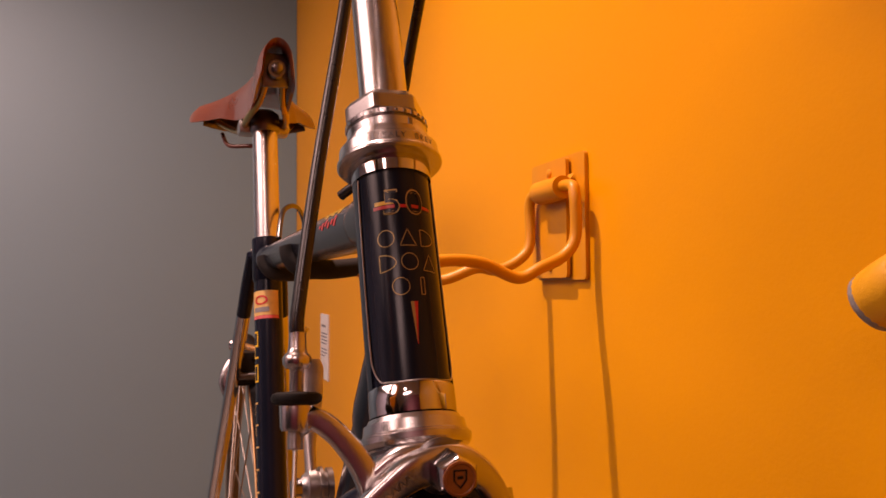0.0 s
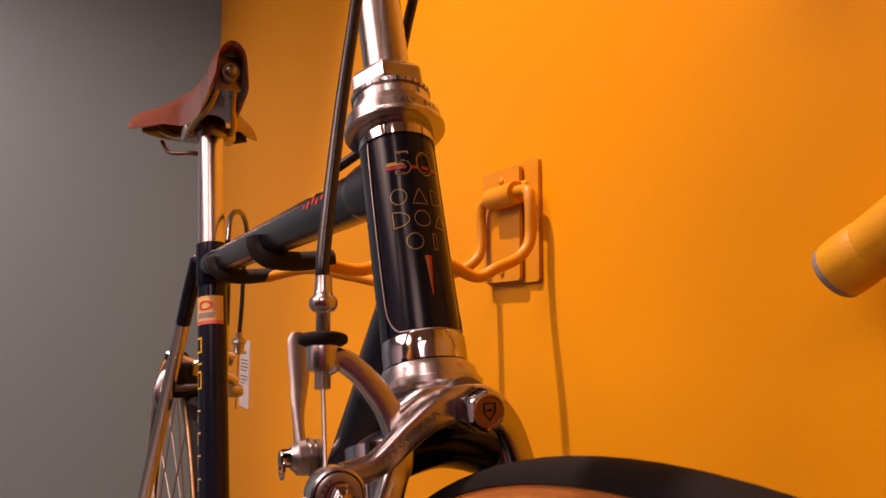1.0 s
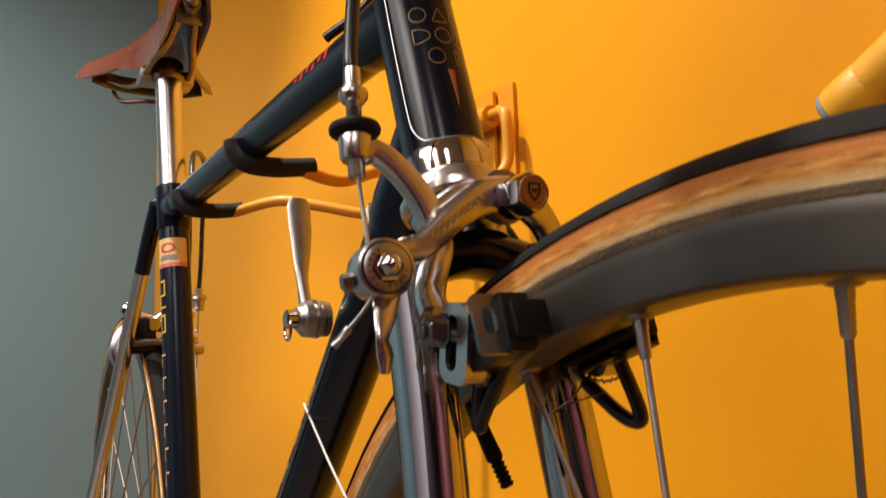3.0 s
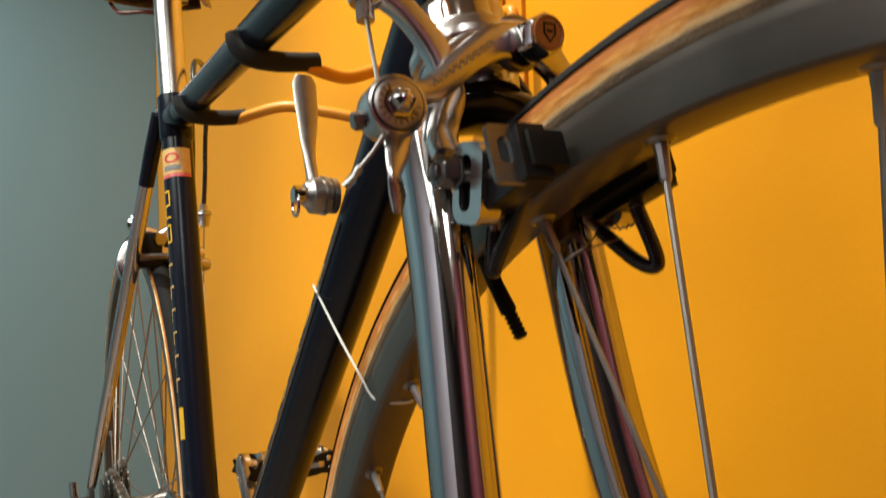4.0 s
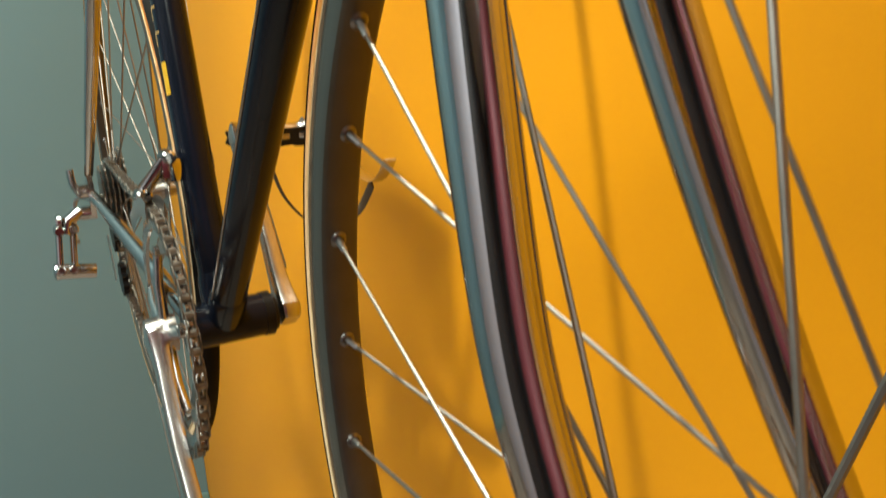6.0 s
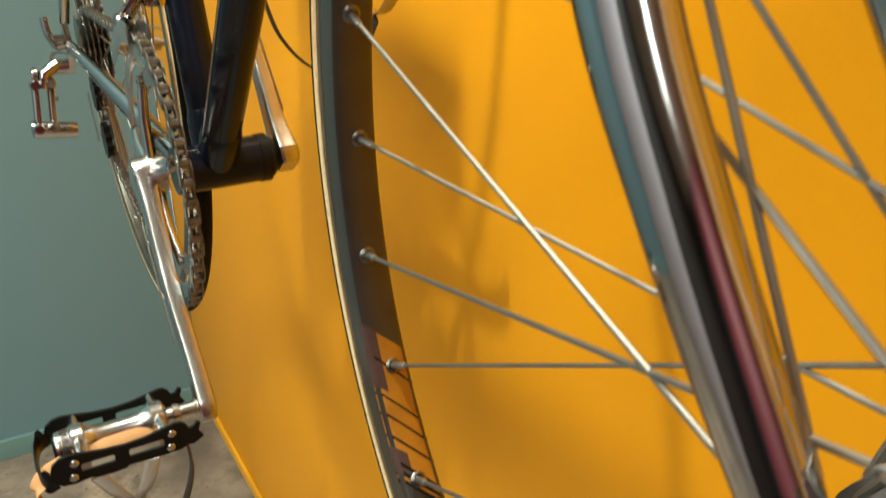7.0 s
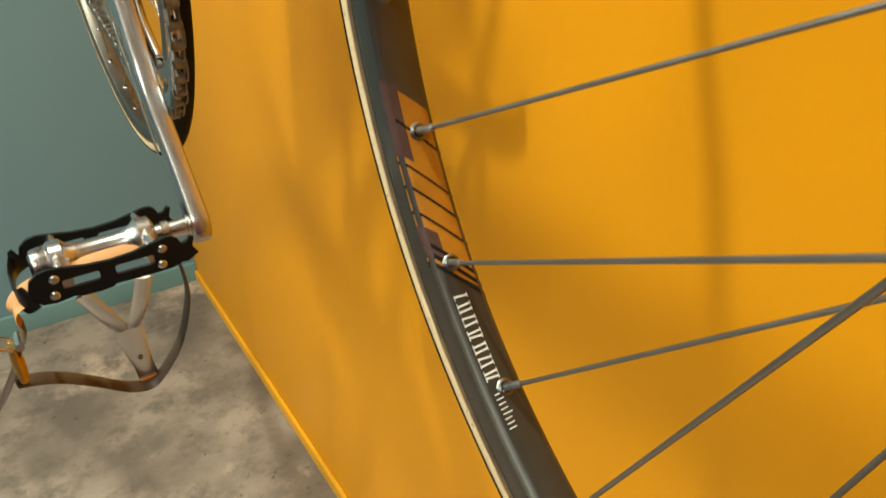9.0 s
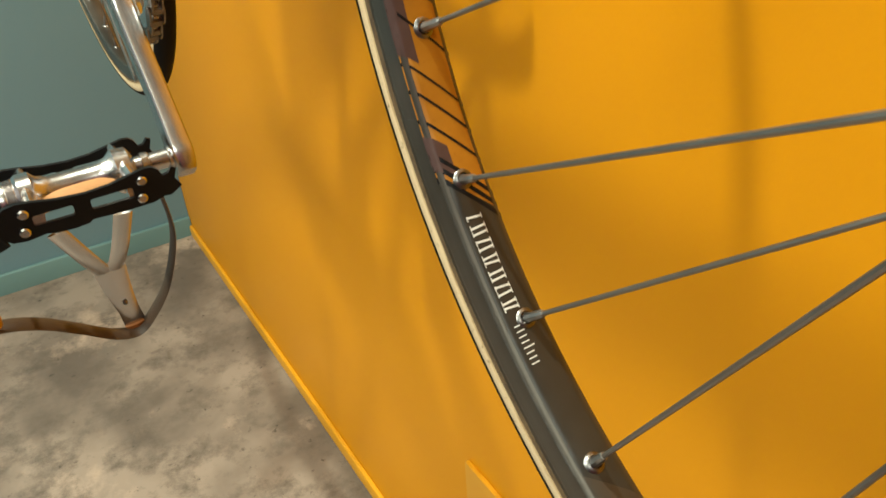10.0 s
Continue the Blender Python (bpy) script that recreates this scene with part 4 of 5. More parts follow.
# pads, holders and their wheel guides
def shoe(sgn):
    g = group_part("brake_shoe", brake, "black brake pad in a folded steel holder")
    c = V(sgn * 0.0205, 0.2530, 1.6320)
    t = Vector((0, -(1.632 - HUB_F[1]), 0.2530 - HUB_F[0])).normalized()      # along the rim, forwards
    n = X * sgn
    u = t.cross(n) if sgn > 0 else n.cross(t)
    if u.z < 0:
        u = -u
    box_m = at(c, t, u)
    bm = B()
    box(bm, box_m, 0.036, 0.0115, 0.0125, 0.001)
    part("pad", bm, RUBBER, g, "black rubber brake pad")
    bm = B()
    m = at(c + n * 0.0075, t, u)
    plate(bm, m, rounded(0.030, 0.0165, 0.002), 0.0012)
    for s in (-1, 1):
        box(bm, at(c + n * 0.0035 + u * (0.0082 * s), t, u), 0.030, 0.0012, 0.0095, 0.0004)
    box(bm, at(c + n * 0.0035 + t * (0.0155 if sgn < 0 else -0.0155), t, u), 0.0012, 0.0165, 0.0095, 0.0004)
    part("pad_holder", bm, BLACK, g, "folded black steel pad holder")
    # slotted plate at the arm's foot
    s = V(sgn * 0.0282, 0.2690, 1.6335)
    foot = s + Vector((-sgn * 0.0008, -0.0055, -0.0030))
    bm = plate(B(), at(foot, Y * 0.99 + Z * 0.14, Z * 0.99 - Y * 0.14), rounded(0.0165, 0.0250, 0.0050, 6), 0.0072, holes=[moved(rounded(0.0066, 0.0175, 0.0032, 6), 0.0012, 0)])
    part("arm_slot", bm, ALLOY, g, "slotted foot of the brake arm")
    part("pad_nut", lathe(B(), s + X * (sgn * 0.0030) + Z * 0.001, X * sgn, [(0, 0.003), (0, 0.0056), (0.0008, 0.0058), (0.0011, 0.0050), (0.0062, 0.0050), (0.0068, 0.0043), (0.0070, 0.0029), (0.0082, 0.0028), (0.0088, 0.0018), (0.0088, 0)], 36, poly=6), STEEL_DARK, g, "hexagonal pad nut")
    part("pad_stud", sweep(B(), [c + n * 0.006, s + X * sgn * 0.002], 0.0022, 12), STEEL_DARK, g)
    # folded tab with an oval hole, ahead of the slot
    q = c + n * 0.0100 + t * 0.0120
    if sgn < 0:
        bm = plate(B(), at(q + n * 0.0008, -n, u), rounded(0.0112, 0.0180, 0.0018), 0.0018, holes=[moved(rounded(0.0046, 0.0082, 0.0022), -0.0006, 0.001)])
        part("pad_tab", bm, STEEL_DARK, g, "folded steel tab with an oval hole")
    # rubber-dipped wire guide bent to a V
    if sgn < 0:
        v = [V(-0.0150, 0.2540, 1.6340), V(-0.0150, 0.2540, 1.6300), V(-0.0184, 0.2669, 1.6085), V(-0.0190, 0.2690, 1.6038), V(-0.0190, 0.2696, 1.6072), V(-0.0190, 0.2670, 1.6200)]
    else:
        v = [V(0.0195, 0.2690, 1.6200), V(0.0215, 0.2650, 1.6165), V(0.0262, 0.2540, 1.6060), V(0.0285, 0.2480, 1.6035), V(0.0285, 0.2470, 1.6075), V(0.0245, 0.2530, 1.6280)]
    bare = sweep(B(), [v[0] + Z * 0.004, v[0], v[1]], 0.0016, 10)
    sweep(bare, [v[-1] + Z * 0.006, v[-1], v[-2].lerp(v[-1], 0.7)], 0.0016, 10)
    part("guide_wire", bare, ALLOY_DULL, g)
    part("guide_sleeve", sweep(B(), spline([v[1], v[2], v[3], v[4], v[4].lerp(v[5], 0.75)], 7), 0.0025, 14), HOUSING, g, "black rubber-dipped wheel guide")


for sgn in (-1, 1):
    shoe(sgn)
# loose rubber stub that hangs under the crown, and a wisp of wire
stub = [V(-0.006, 0.3000, 1.6180), V(-0.003, 0.2930, 1.6000), V(-0.0010, 0.2880, 1.5900)]
bm = sweep(B(), stub, [0.0030, 0.0028, 0.0030], 12)
d = (stub[2] - stub[1]).normalized()
pr = []
for k in range(6):
    pr += [stub[2] + d * (0.0018 * k), stub[2] + d * (0.0018 * k + 0.0012)]
sweep(bm, pr, [0.0027 if k % 2 == 0 else 0.0019 for k in range(12)], 12)
part("rubber_stub", bm, RUBBER, brake, "loose black ribbed rubber stub")
wisp = spline([V(0.021, 0.262, 1.6175), V(0.023, 0.256, 1.6165), V(0.026, 0.252, 1.6180)], 8)
part("wire_twist", sweep(B(), [p + Z * 0.0005 * math.sin(i * 2.4) for i, p in enumerate(wisp)], 0.0005, 6), STEEL_DARK, brake)
part("wire_end", sweep(B(), spline([V(0.021, 0.264, 1.618), V(0.014, 0.262, 1.612), V(0.006, 0.266, 1.606), V(0.012, 0.260, 1.610), V(0.022, 0.255, 1.613)], 6), 0.0003, 5), STEEL_DARK, brake, "fine loose wire")
part("brake_spring", sweep(B(), spline([V(-0.020, 0.2965, 1.6660), V(-0.008, 0.2985, 1.6800), V(0.008, 0.2985, 1.6800), V(0.020, 0.2965, 1.6660), V(0.027, 0.2900, 1.6480)], 8), 0.0013, 8), STEEL_DARK, brake)

# ---- shift lever on the down tube
for sgn in (-1, 1):
    sh = group_part("shift_lever", bike, "satin alloy down-tube shift lever")
    c = V(sgn * 0.0142, 0.4125, 1.6440)
    part("lever_boss", lathe(B(), c, X * sgn, [(0, 0.0066), (0, 0.0086), (0.0028, 0.0086), (0.0032, 0.0072), (0.0048, 0.0072), (0.0050, 0.0094), (0.0066, 0.0094), (0.0068, 0.0078), (0.0082, 0.0078), (0.0084, 0.0090), (0.0122, 0.0086), (0.0140, 0.0062), (0.0152, 0.0056), (0.0152, 0)], 36), ALLOY_DULL, sh, "stacked lever boss washers")
    part("lever_bolt", lathe(B(), c + X * (sgn * 0.015), X * sgn, [(0, 0.0046), (0.0050, 0.0046), (0.0058, 0.0038), (0.0058, 0)], 36, poly=6), CHROME, sh, "chrome lever bolt")
    ringp = [c + X * (sgn * 0.0195) + Vector((0, 0.0044 * math.cos(t), -0.0042 + 0.0056 * math.sin(t))) for t in [2 * math.pi * k / 20 for k in range(20)]]
    part("bolt_ring", sweep(B(), ringp, 0.0008, 8, loop=True), CHROME, sh, "wire ring on the lever bolt")
    lv = spline([c + Vector((sgn * 0.0105, 0.000, 0.006)), c + Vector((sgn * 0.0105, 0.005, 0.022)), c + Vector((sgn * 0.0085, 0.0110, 0.038)), c + Vector((sgn * 0.0075, 0.0165, 0.055)), c + Vector((sgn * 0.0072, 0.0180, 0.0620))], 8)
    part("lever_arm", sweep(B(), lv, blend_list([(0.0030, 0.0032), (0.0030, 0.0018), (0.0044, 0.0013), (0.0058, 0.0013), (0.0062, 0.0013), (0.0040, 0.0010)], len(lv)), 20, ref=X), ALLOY_DULL, sh, "flat satin lever with a round tip")
# bare shift cable and a thin cord that ties the wheel
for sgn in (-1, 1):
    line = [dt0.lerp(dt1, f) + X * (sgn * 0.0150) + FW * 0.003 for f in (0.20, 0.6, 0.985)]
    part("shift_cable", sweep(B(), line, 0.0006, 6), ALLOY_DULL, bike, "bare shift cable")
cord = spline([V(-0.0148, 0.4440, 1.6020), V(-0.0140, 0.4130, 1.5770), V(-0.0125, 0.3920, 1.5600), V(-0.0105, 0.3830, 1.5510), V(-0.0050, 0.3765, 1.5490), V(0.0050, 0.3760, 1.5490), V(0.0105, 0.3850, 1.5540), V(0.0125, 0.4000, 1.5660)], 8)
part("cord", sweep(B(), cord, 0.0006, 6), WHITE_CARD, bike, "thin white cord tied round the rim")

# ---- decals on the frame
def wrap_patch(bm, place, u0, u1, v0, v1, n=10, m=6):
    rows = [[bm.verts.new(place(u0 + (u1 - u0) * i / n, v0 + (v1 - v0) * j / m)) for j in range(m + 1)] for i in range(n + 1)]
    bridge(bm, rows, close_u=False, caps=False)
    return bm


def text_on(string, size, place, spacing=1.0):
    """Flat letters laid on a curved skin: place(u, v) gives the point for letter coordinates in metres."""
    cu = bpy.data.curves.new("letters", "FONT")
    cu.body, cu.size, cu.align_x, cu.align_y, cu.space_character = string, size, "CENTER", "CENTER", spacing
    ob = new("letters", cu)
    me = bpy.data.meshes.new_from_object(ob.evaluated_get(bpy.context.evaluated_depsgraph_get()))
    bpy.data.objects.remove(ob)
    bpy.data.curves.remove(cu)
    bm = bmesh.new()
    bm.from_mesh(me)
    bpy.data.meshes.remove(me)
    bmesh.ops.triangulate(bm, faces=bm.faces[:])
    bmesh.ops.subdivide_edges(bm, edges=[e for e in bm.edges if e.calc_length() > size * 0.3], cuts=2)
    for v in bm.verts:
        v.co = place(v.co.x, v.co.y)
    return bm


def head_skin(x, z, r=0.01652):
    return on_head(math.degrees(x / r), z, r)


bm = B()
wrap_patch(bm, head_skin, -0.0135, 0.0135, 1.7715, 1.7729, 14, 2)
part("red_stripe", bm, DECAL_RED, head)
part("yellow_stripe", wrap_patch(B(), head_skin, -0.0128, -0.0030, 1.7732, 1.7748, 10, 2), DECAL_YELLOW, head)
part("number", text_on("50", 0.0158, lambda x, y: head_skin(x * 1.15 - 0.0005, 1.7735 + y, 0.01658), 1.10), DECAL_GOLD, head, "outlined golden number")
part("number_core", text_on("50", 0.0140, lambda x, y: head_skin(x * 1.17 - 0.0005, 1.7735 + y, 0.01664), 1.25), PAINT, head)


def outlined(bm, pts, w=0.00034):
    """A thin closed outline on the head tube."""
    n = len(pts)
    rows = []
    for k in range(n):
        (x0, z0), (x1, z1), (x2, z2) = pts[k - 1], pts[k], pts[(k + 1) % n]
        d = Vector((x2 - x0, z2 - z0)).normalized()
        rows.append([bm.verts.new(head_skin(x1 - d.y * w * q, z1 + d.x * w * q, 0.01656)) for q in (-0.5, 0.5)])
    bridge(bm, rows, close_u=False, close_v=True, caps=False)


def dense(pts, n=6):
    return [(a[0] + (b[0] - a[0]) * i / n, a[1] + (b[1] - a[1]) * i / n) for a, b in zip(pts, pts[1:] + pts[:1]) for i in range(n)]


def plain_shape(kind, x, z, w, h):
    if kind == "half":
        arc = [(x - w / 2 + w * math.cos(radians(a)), z + h / 2 * math.sin(radians(a))) for a in range(-90, 91, 12)]
        return arc + dense([arc[-1], arc[0]], 4)[1:4]
    if kind == "ring":
        return [(x + w / 2 * math.cos(radians(a)), z + h / 2 * math.sin(radians(a))) for a in range(0, 360, 12)]
    if kind == "peak":
        return dense([(x - w / 2, z - h / 2), (x, z + h / 2), (x + w / 2, z - h / 2)])
    return dense([(x - w * 0.12, z - h / 2), (x - w * 0.12, z + h / 2), (x + w * 0.12, z + h / 2), (x + w * 0.12, z - h / 2)])


for row, z in ((("ring", "peak", "half"), 1.7590), (("half", "ring", "peak"), 1.7490), (("ring", "bar"), 1.7392)):
    for i, kd in enumerate(row):
        bm = B()
        outlined(bm, plain_shape(kd, (i - (len(row) - 1) / 2) * 0.0092, z, 0.0070, 0.0068))
        part("emblem_shape", bm, DECAL_GOLD, head, "outlined golden emblem shape")
for nm, mt, dx in (("dagger_gold", DECAL_GOLD, -0.0006), ("dagger_red", DECAL_RED, 0.0008)):
    bm = B()
    rows = []
    for i in range(9):
        f = i / 8
        w = 0.0007 * (1 - f) + 0.0001
        rows.append([bm.verts.new(head_skin(dx * (1 - f) + s * w, 1.7330 - 0.0165 * f, 0.01656)) for s in (-1, 1)])
    bridge(bm, rows, close_u=False, caps=False)
    part(nm, bm, mt, head)


def tube_skin(p, q, r, side):
    """Places on a tube: u along it from p, v degrees round it from `side`."""
    d = (q - p).normalized()
    a, b, _ = basis(d, side)
    return lambda u, v: p + d * u + (a * math.cos(radians(v)) + b * math.sin(radians(v))) * (r + 0.00022)


FRONT_SIDE = Vector((-0.6, -0.8, 0))
sk = tube_skin(SEAT_LUG, V(0, *BB), 0.0146, FRONT_SIDE)
label = part("tubing_label", wrap_patch(B(), sk, 0.036, 0.062, -75, 75, 4, 16), DECAL_SAND, seat_tube, "sand and red tubing label")
part("label_band", wrap_patch(B(), sk, 0.0622, 0.0655, -75, 75, 2, 16), DECAL_PINK, seat_tube)
oval = lambda a, b, u0, v0: [(u0 + a * math.cos(t), v0 + b * math.sin(t)) for t in [2 * math.pi * k / 20 for k in range(20)]]
bm = B()
sk2 = tube_skin(SEAT_LUG, V(0, *BB), 0.0149, FRONT_SIDE)
o, i2 = [bm.verts.new(sk2(*p)) for p in oval(0.0050, 30, 0.0460, 0)], [bm.verts.new(sk2(*p)) for p in oval(0.0034, 20, 0.0460, 0)]
bridge(bm, [o, i2], caps=False)
part("label_oval", bm, DECAL_RED, seat_tube)
part("label_bars", wrap_patch(B(), sk2, 0.0535, 0.0585, -34, 34, 2, 6), INK, seat_tube)
sk3 = tube_skin(SEAT_LUG, V(0, *BB), 0.0147, Vector((-1, -0.25, 0)))
bm = B()
for u0, u1, v0, v1 in ((0.078, 0.080, -22, 6), (0.080, 0.092, -22, -16), (0.092, 0.094, -22, 10), (0.094, 0.104, 4, 10), (0.104, 0.106, -22, 10), (0.112, 0.114, -20, 8), (0.114, 0.128, -20, -14), (0.114, 0.128, 4, 8), (0.128, 0.130, -20, 8)):
    wrap_patch(bm, sk3, u0, u1, v0, v1, 2, 4)
part("seat_tube_number", bm, DECAL_YELLOW, seat_tube, "yellow number on the seat tube")
bm = B()
for k in range(6):
    u = 0.150 + 0.0215 * k
    wrap_patch(bm, sk3, u, u + 0.0120, 10 - 3 * (k % 2), 15, 2, 3)
    wrap_patch(bm, sk3, u, u + 0.0018, -14, 12, 2, 3)
part("name_bars", bm, DECAL_SAND, seat_tube, "faded golden lettering bars")
part("yellow_bar", wrap_patch(B(), sk3, 0.284, 0.312, -20, 8, 2, 3), DECAL_YELLOW, seat_tube)
sk4 = tube_skin(tt0, tt1, 0.0129, Vector((-0.9, 0, 0.45)))
for nm, mt, u0, v0 in (("emblem_red", DECAL_RED, 0.070, -10), ("emblem_gold", DECAL_YELLOW, 0.068, 20)):
    bm = B()
    for k in range(6):
        wrap_patch(bm, sk4, u0 + 0.009 * k, u0 + 0.009 * k + 0.0050, v0 - 13 + 6 * (k % 2), v0 + 12 - 5 * (k % 3), 2, 4)
    part(nm, bm, mt, top_tube)
sk5 = tube_skin(dt0, dt1, 0.0145, Vector((-0.9, -0.4, 0)))
bm = B()
for k in range(6):
    u = 0.150 + 0.030 * k
    wrap_patch(bm, sk5, u, u + 0.016, 26, 29, 2, 3)
part("faint_bars", bm, DECAL_SAND, down_tube)

# ---- decals on the front rim
hubf = HUB_F
def film(name, pieces, mat, label="", lift=0.0002):
    bm = B()
    for a0, a1, s0, s1, slant in pieces:
        rim_patch(bm, hubf, a0, a1, s0, s1, slant, lift)
    return part(name, bm, mat, front, label)


# Lettering film; its dark colour also holds the rim's shade and dim reflection.
FILM_SHADE = material("dark_brown_film_and_shade", (0.030, 0.026, 0.021), 0.32, dark=(0.022, 0.019, 0.016), coarse=120, fine=700)
film("label_film", [(-33.6, -57.0, -0.74, 0.76, -2.2)], FILM_SHADE, "dark brown film under the lettering, with the rim's shade in its colour", 0.00014)
film("amber_film", [(-18.6, -34.0, -0.76, 0.76, -2.2)], DECAL_ORANGE, "amber striped film on the rim")
film("violet_film", [(-18.4, -24.6, -0.78, -0.34, -2.2)], DECAL_VIOLET, "faded violet film on the rim", 0.0003)
film("violet_film", [(-30.6, -33.2, -0.78, -0.25, -2.2)], DECAL_VIOLET, "", 0.0003)
for a, w_ in ((-21.6, 0.28), (-25.4, 0.25), (-27.4, 0.28), (-29.6, 0.3), (-32.2, 0.45), (-33.1, 0.5), (-34.0, 0.5)):
    film("dark_stripe", [(a, a - w_, -0.76, 0.76, -2.6)], BLACK, "", 0.0004)
for k in range(13):
    a = -35.6 - 0.60 * k - 0.12 * (k % 2)
    film("letter_bar", [(a, a - 0.17, -0.46, 0.06, 0.15 if k % 3 else -0.2), (a + 0.12, a - 0.29, -0.46, -0.43, 0), (a + 0.12, a - 0.29, 0.03, 0.06, 0)], DECAL_WHITE, "", 0.0004)
for k in range(8):
    a = -44.2 - 0.42 * k
    film("letter_bar", [(a, a - 0.10, -0.40, -0.12 + 0.10 * (k in (0, 4)), 0.1)], DECAL_WHITE, "", 0.0004)

# engraved words on the headset cups
part("engraved_words", text_on("ITALY  BREV", 0.0036, lambda x, y: on_head(math.degrees(x / 0.0208) + 8, 1.8010 + y, 0.02232), 1.3), STEEL_DARK, up_cup)

# ---- cranks, chainrings, chain
CR_D = Vector((0, -0.595, -0.804)).normalized()          # the chain-side crank points down and ahead
cr = group_part("crankset", bike, "polished alloy double crankset")


def ring_with_teeth(dx, r, teeth, thick, inner):
    bm = B()
    out = []
    for k in range(teeth):
        a = 2 * math.pi * k / teeth
        w = 2 * math.pi / teeth
        out += [(a - 0.30 * w, r - 0.0038), (a - 0.10 * w, r + 0.0010), (a + 0.10 * w, r + 0.0010), (a + 0.30 * w, r - 0.0038)]
    rings = []
    for s in (-1, 1):
        o = [bm.verts.new(V(dx + s * thick / 2, BB[0] + q * math.cos(a), BB[1] + q * math.sin(a))) for a, q in out]
        i = [bm.verts.new(V(dx + s * thick / 2, BB[0] + inner * math.cos(a), BB[1] + inner * math.sin(a))) for a, q in out]
        rings.append((o, i))
    (o0, i0), (o1, i1) = rings
    bridge(bm, [o0, i0, i1, o1], close_v=True, caps=False)
    return bm


part("outer_chainring", ring_with_teeth(-0.0455, 0.1050, 52, 0.0028, 0.0900), ALLOY, cr, "polished outer chainring")
part("inner_chainring", ring_with_teeth(-0.0385, 0.0840, 42, 0.0028, 0.0680), ALLOY_DULL, cr, "inner chainring")
bm = lathe(B(), V(-0.042, *BB), -X, [(0, 0.012), (0, 0.0170), (0.012, 0.0165), (0.024, 0.0150), (0.024, 0.0115), (0.0215, 0.0105), (0.0215, 0)], 32)
part("crank_boss", bm, ALLOY, cr)
for k in range(5):
    a = math.atan2(CR_D.z, CR_D.y) + 2 * math.pi * k / 5
    d = Vector((0, math.cos(a), math.sin(a)))
    arm_pts = [V(-0.050, *BB) + d * 0.010, V(-0.0500, *BB) + d * 0.045, V(-0.0475, *BB) + d * 0.070]
    part("spider_arm", sweep(B(), arm_pts, [(0.0050, 0.0085), (0.0042, 0.0065), (0.0036, 0.0060)], 14, ref=X), ALLOY, cr)
    part("ring_bolt", lathe(B(), V(-0.0460, *BB) + d * 0.0715, -X, [(0, 0.004), (0, 0.0058), (0.0042, 0.0058), (0.0046, 0.0030), (0.0030, 0.0028), (0.0030, 0)], 16), CHROME, cr)


def crank(sgn, d):
    p = V(sgn * 0.058, *BB)
    pts = [p - d * 0.012, p, p + d * 0.030, p + d * 0.090 + X * (sgn * 0.002), p + d * 0.150 + X * (sgn * 0.001), p + d * 0.186 + X * (sgn * 0.001), p + d * 0.198 + X * (sgn * 0.001)]
    rads = [(0.0070, 0.0100), (0.0095, 0.0165), (0.0072, 0.0110), (0.0062, 0.0088), (0.0062, 0.0100), (0.0068, 0.0128), (0.0050, 0.0078)]
    path = spline(pts, 6)
    a = part("crank_arm", sweep(B(), path, blend_list(rads, len(path)), 20, ref=X, square=True), ALLOY, cr, "long polished alloy crank arm", 28)
    out = rounded(0.096, 0.0062, 0.0030)
    bm = plate(B(), at(p + d * 0.088 + X * (sgn * 0.0105), d, d.cross(X)), out, 0.0006)
    part("arm_groove", bm, ALLOY_DULL, a)
    return p + d * 0.186 + X * (sgn * 0.001)


ped_r = crank(-1, CR_D)
ped_l = crank(1, -CR_D)
part("crank_cap", lathe(B(), V(0.058, *BB), X, [(0, 0.011), (0.009, 0.0112), (0.0105, 0.009), (0.0105, 0)], 24), ALLOY, cr)

# chain: link plates along its run
CH_DX = -0.0455
COG = (HUB_R[0], HUB_R[1])
COG_R = 0.034
PUL1, PUL2 = (HUB_R[0] + 0.012, HUB_R[1] - 0.062), (HUB_R[0] - 0.010, HUB_R[1] - 0.116)
front_arc = [(BB[0] + 0.1050 * math.cos(radians(t)), BB[1] + 0.1050 * math.sin(radians(t))) for t in range(80, 281, 4)]
back_arc = [(COG[0] + COG_R * math.cos(radians(t)), COG[1] + COG_R * math.sin(radians(t))) for t in range(-60, 101, 12)]
loop_pts = [back_arc[-1], *front_arc, (PUL2[0] - 0.006, PUL2[1] - 0.018), (PUL2[0] + 0.014, PUL2[1] - 0.012), (PUL2[0] + 0.018, PUL2[1] + 0.006), (PUL1[0] - 0.016, PUL1[1] - 0.010), (PUL1[0] - 0.014, PUL1[1] + 0.010), *back_arc]
along = []
for a, b in zip(loop_pts, loop_pts[1:]):
    ln = math.hypot(b[0] - a[0], b[1] - a[1])
    n = max(1, int(ln / 0.001))
    along += [(a[0] + (b[0] - a[0]) * i / n, a[1] + (b[1] - a[1]) * i / n) for i in range(n)]
links, last = [along[0]], along[0]
for p in along:
    if math.hypot(p[0] - last[0], p[1] - last[1]) >= 0.0127:
        links.append(p)
        last = p
bm = B()
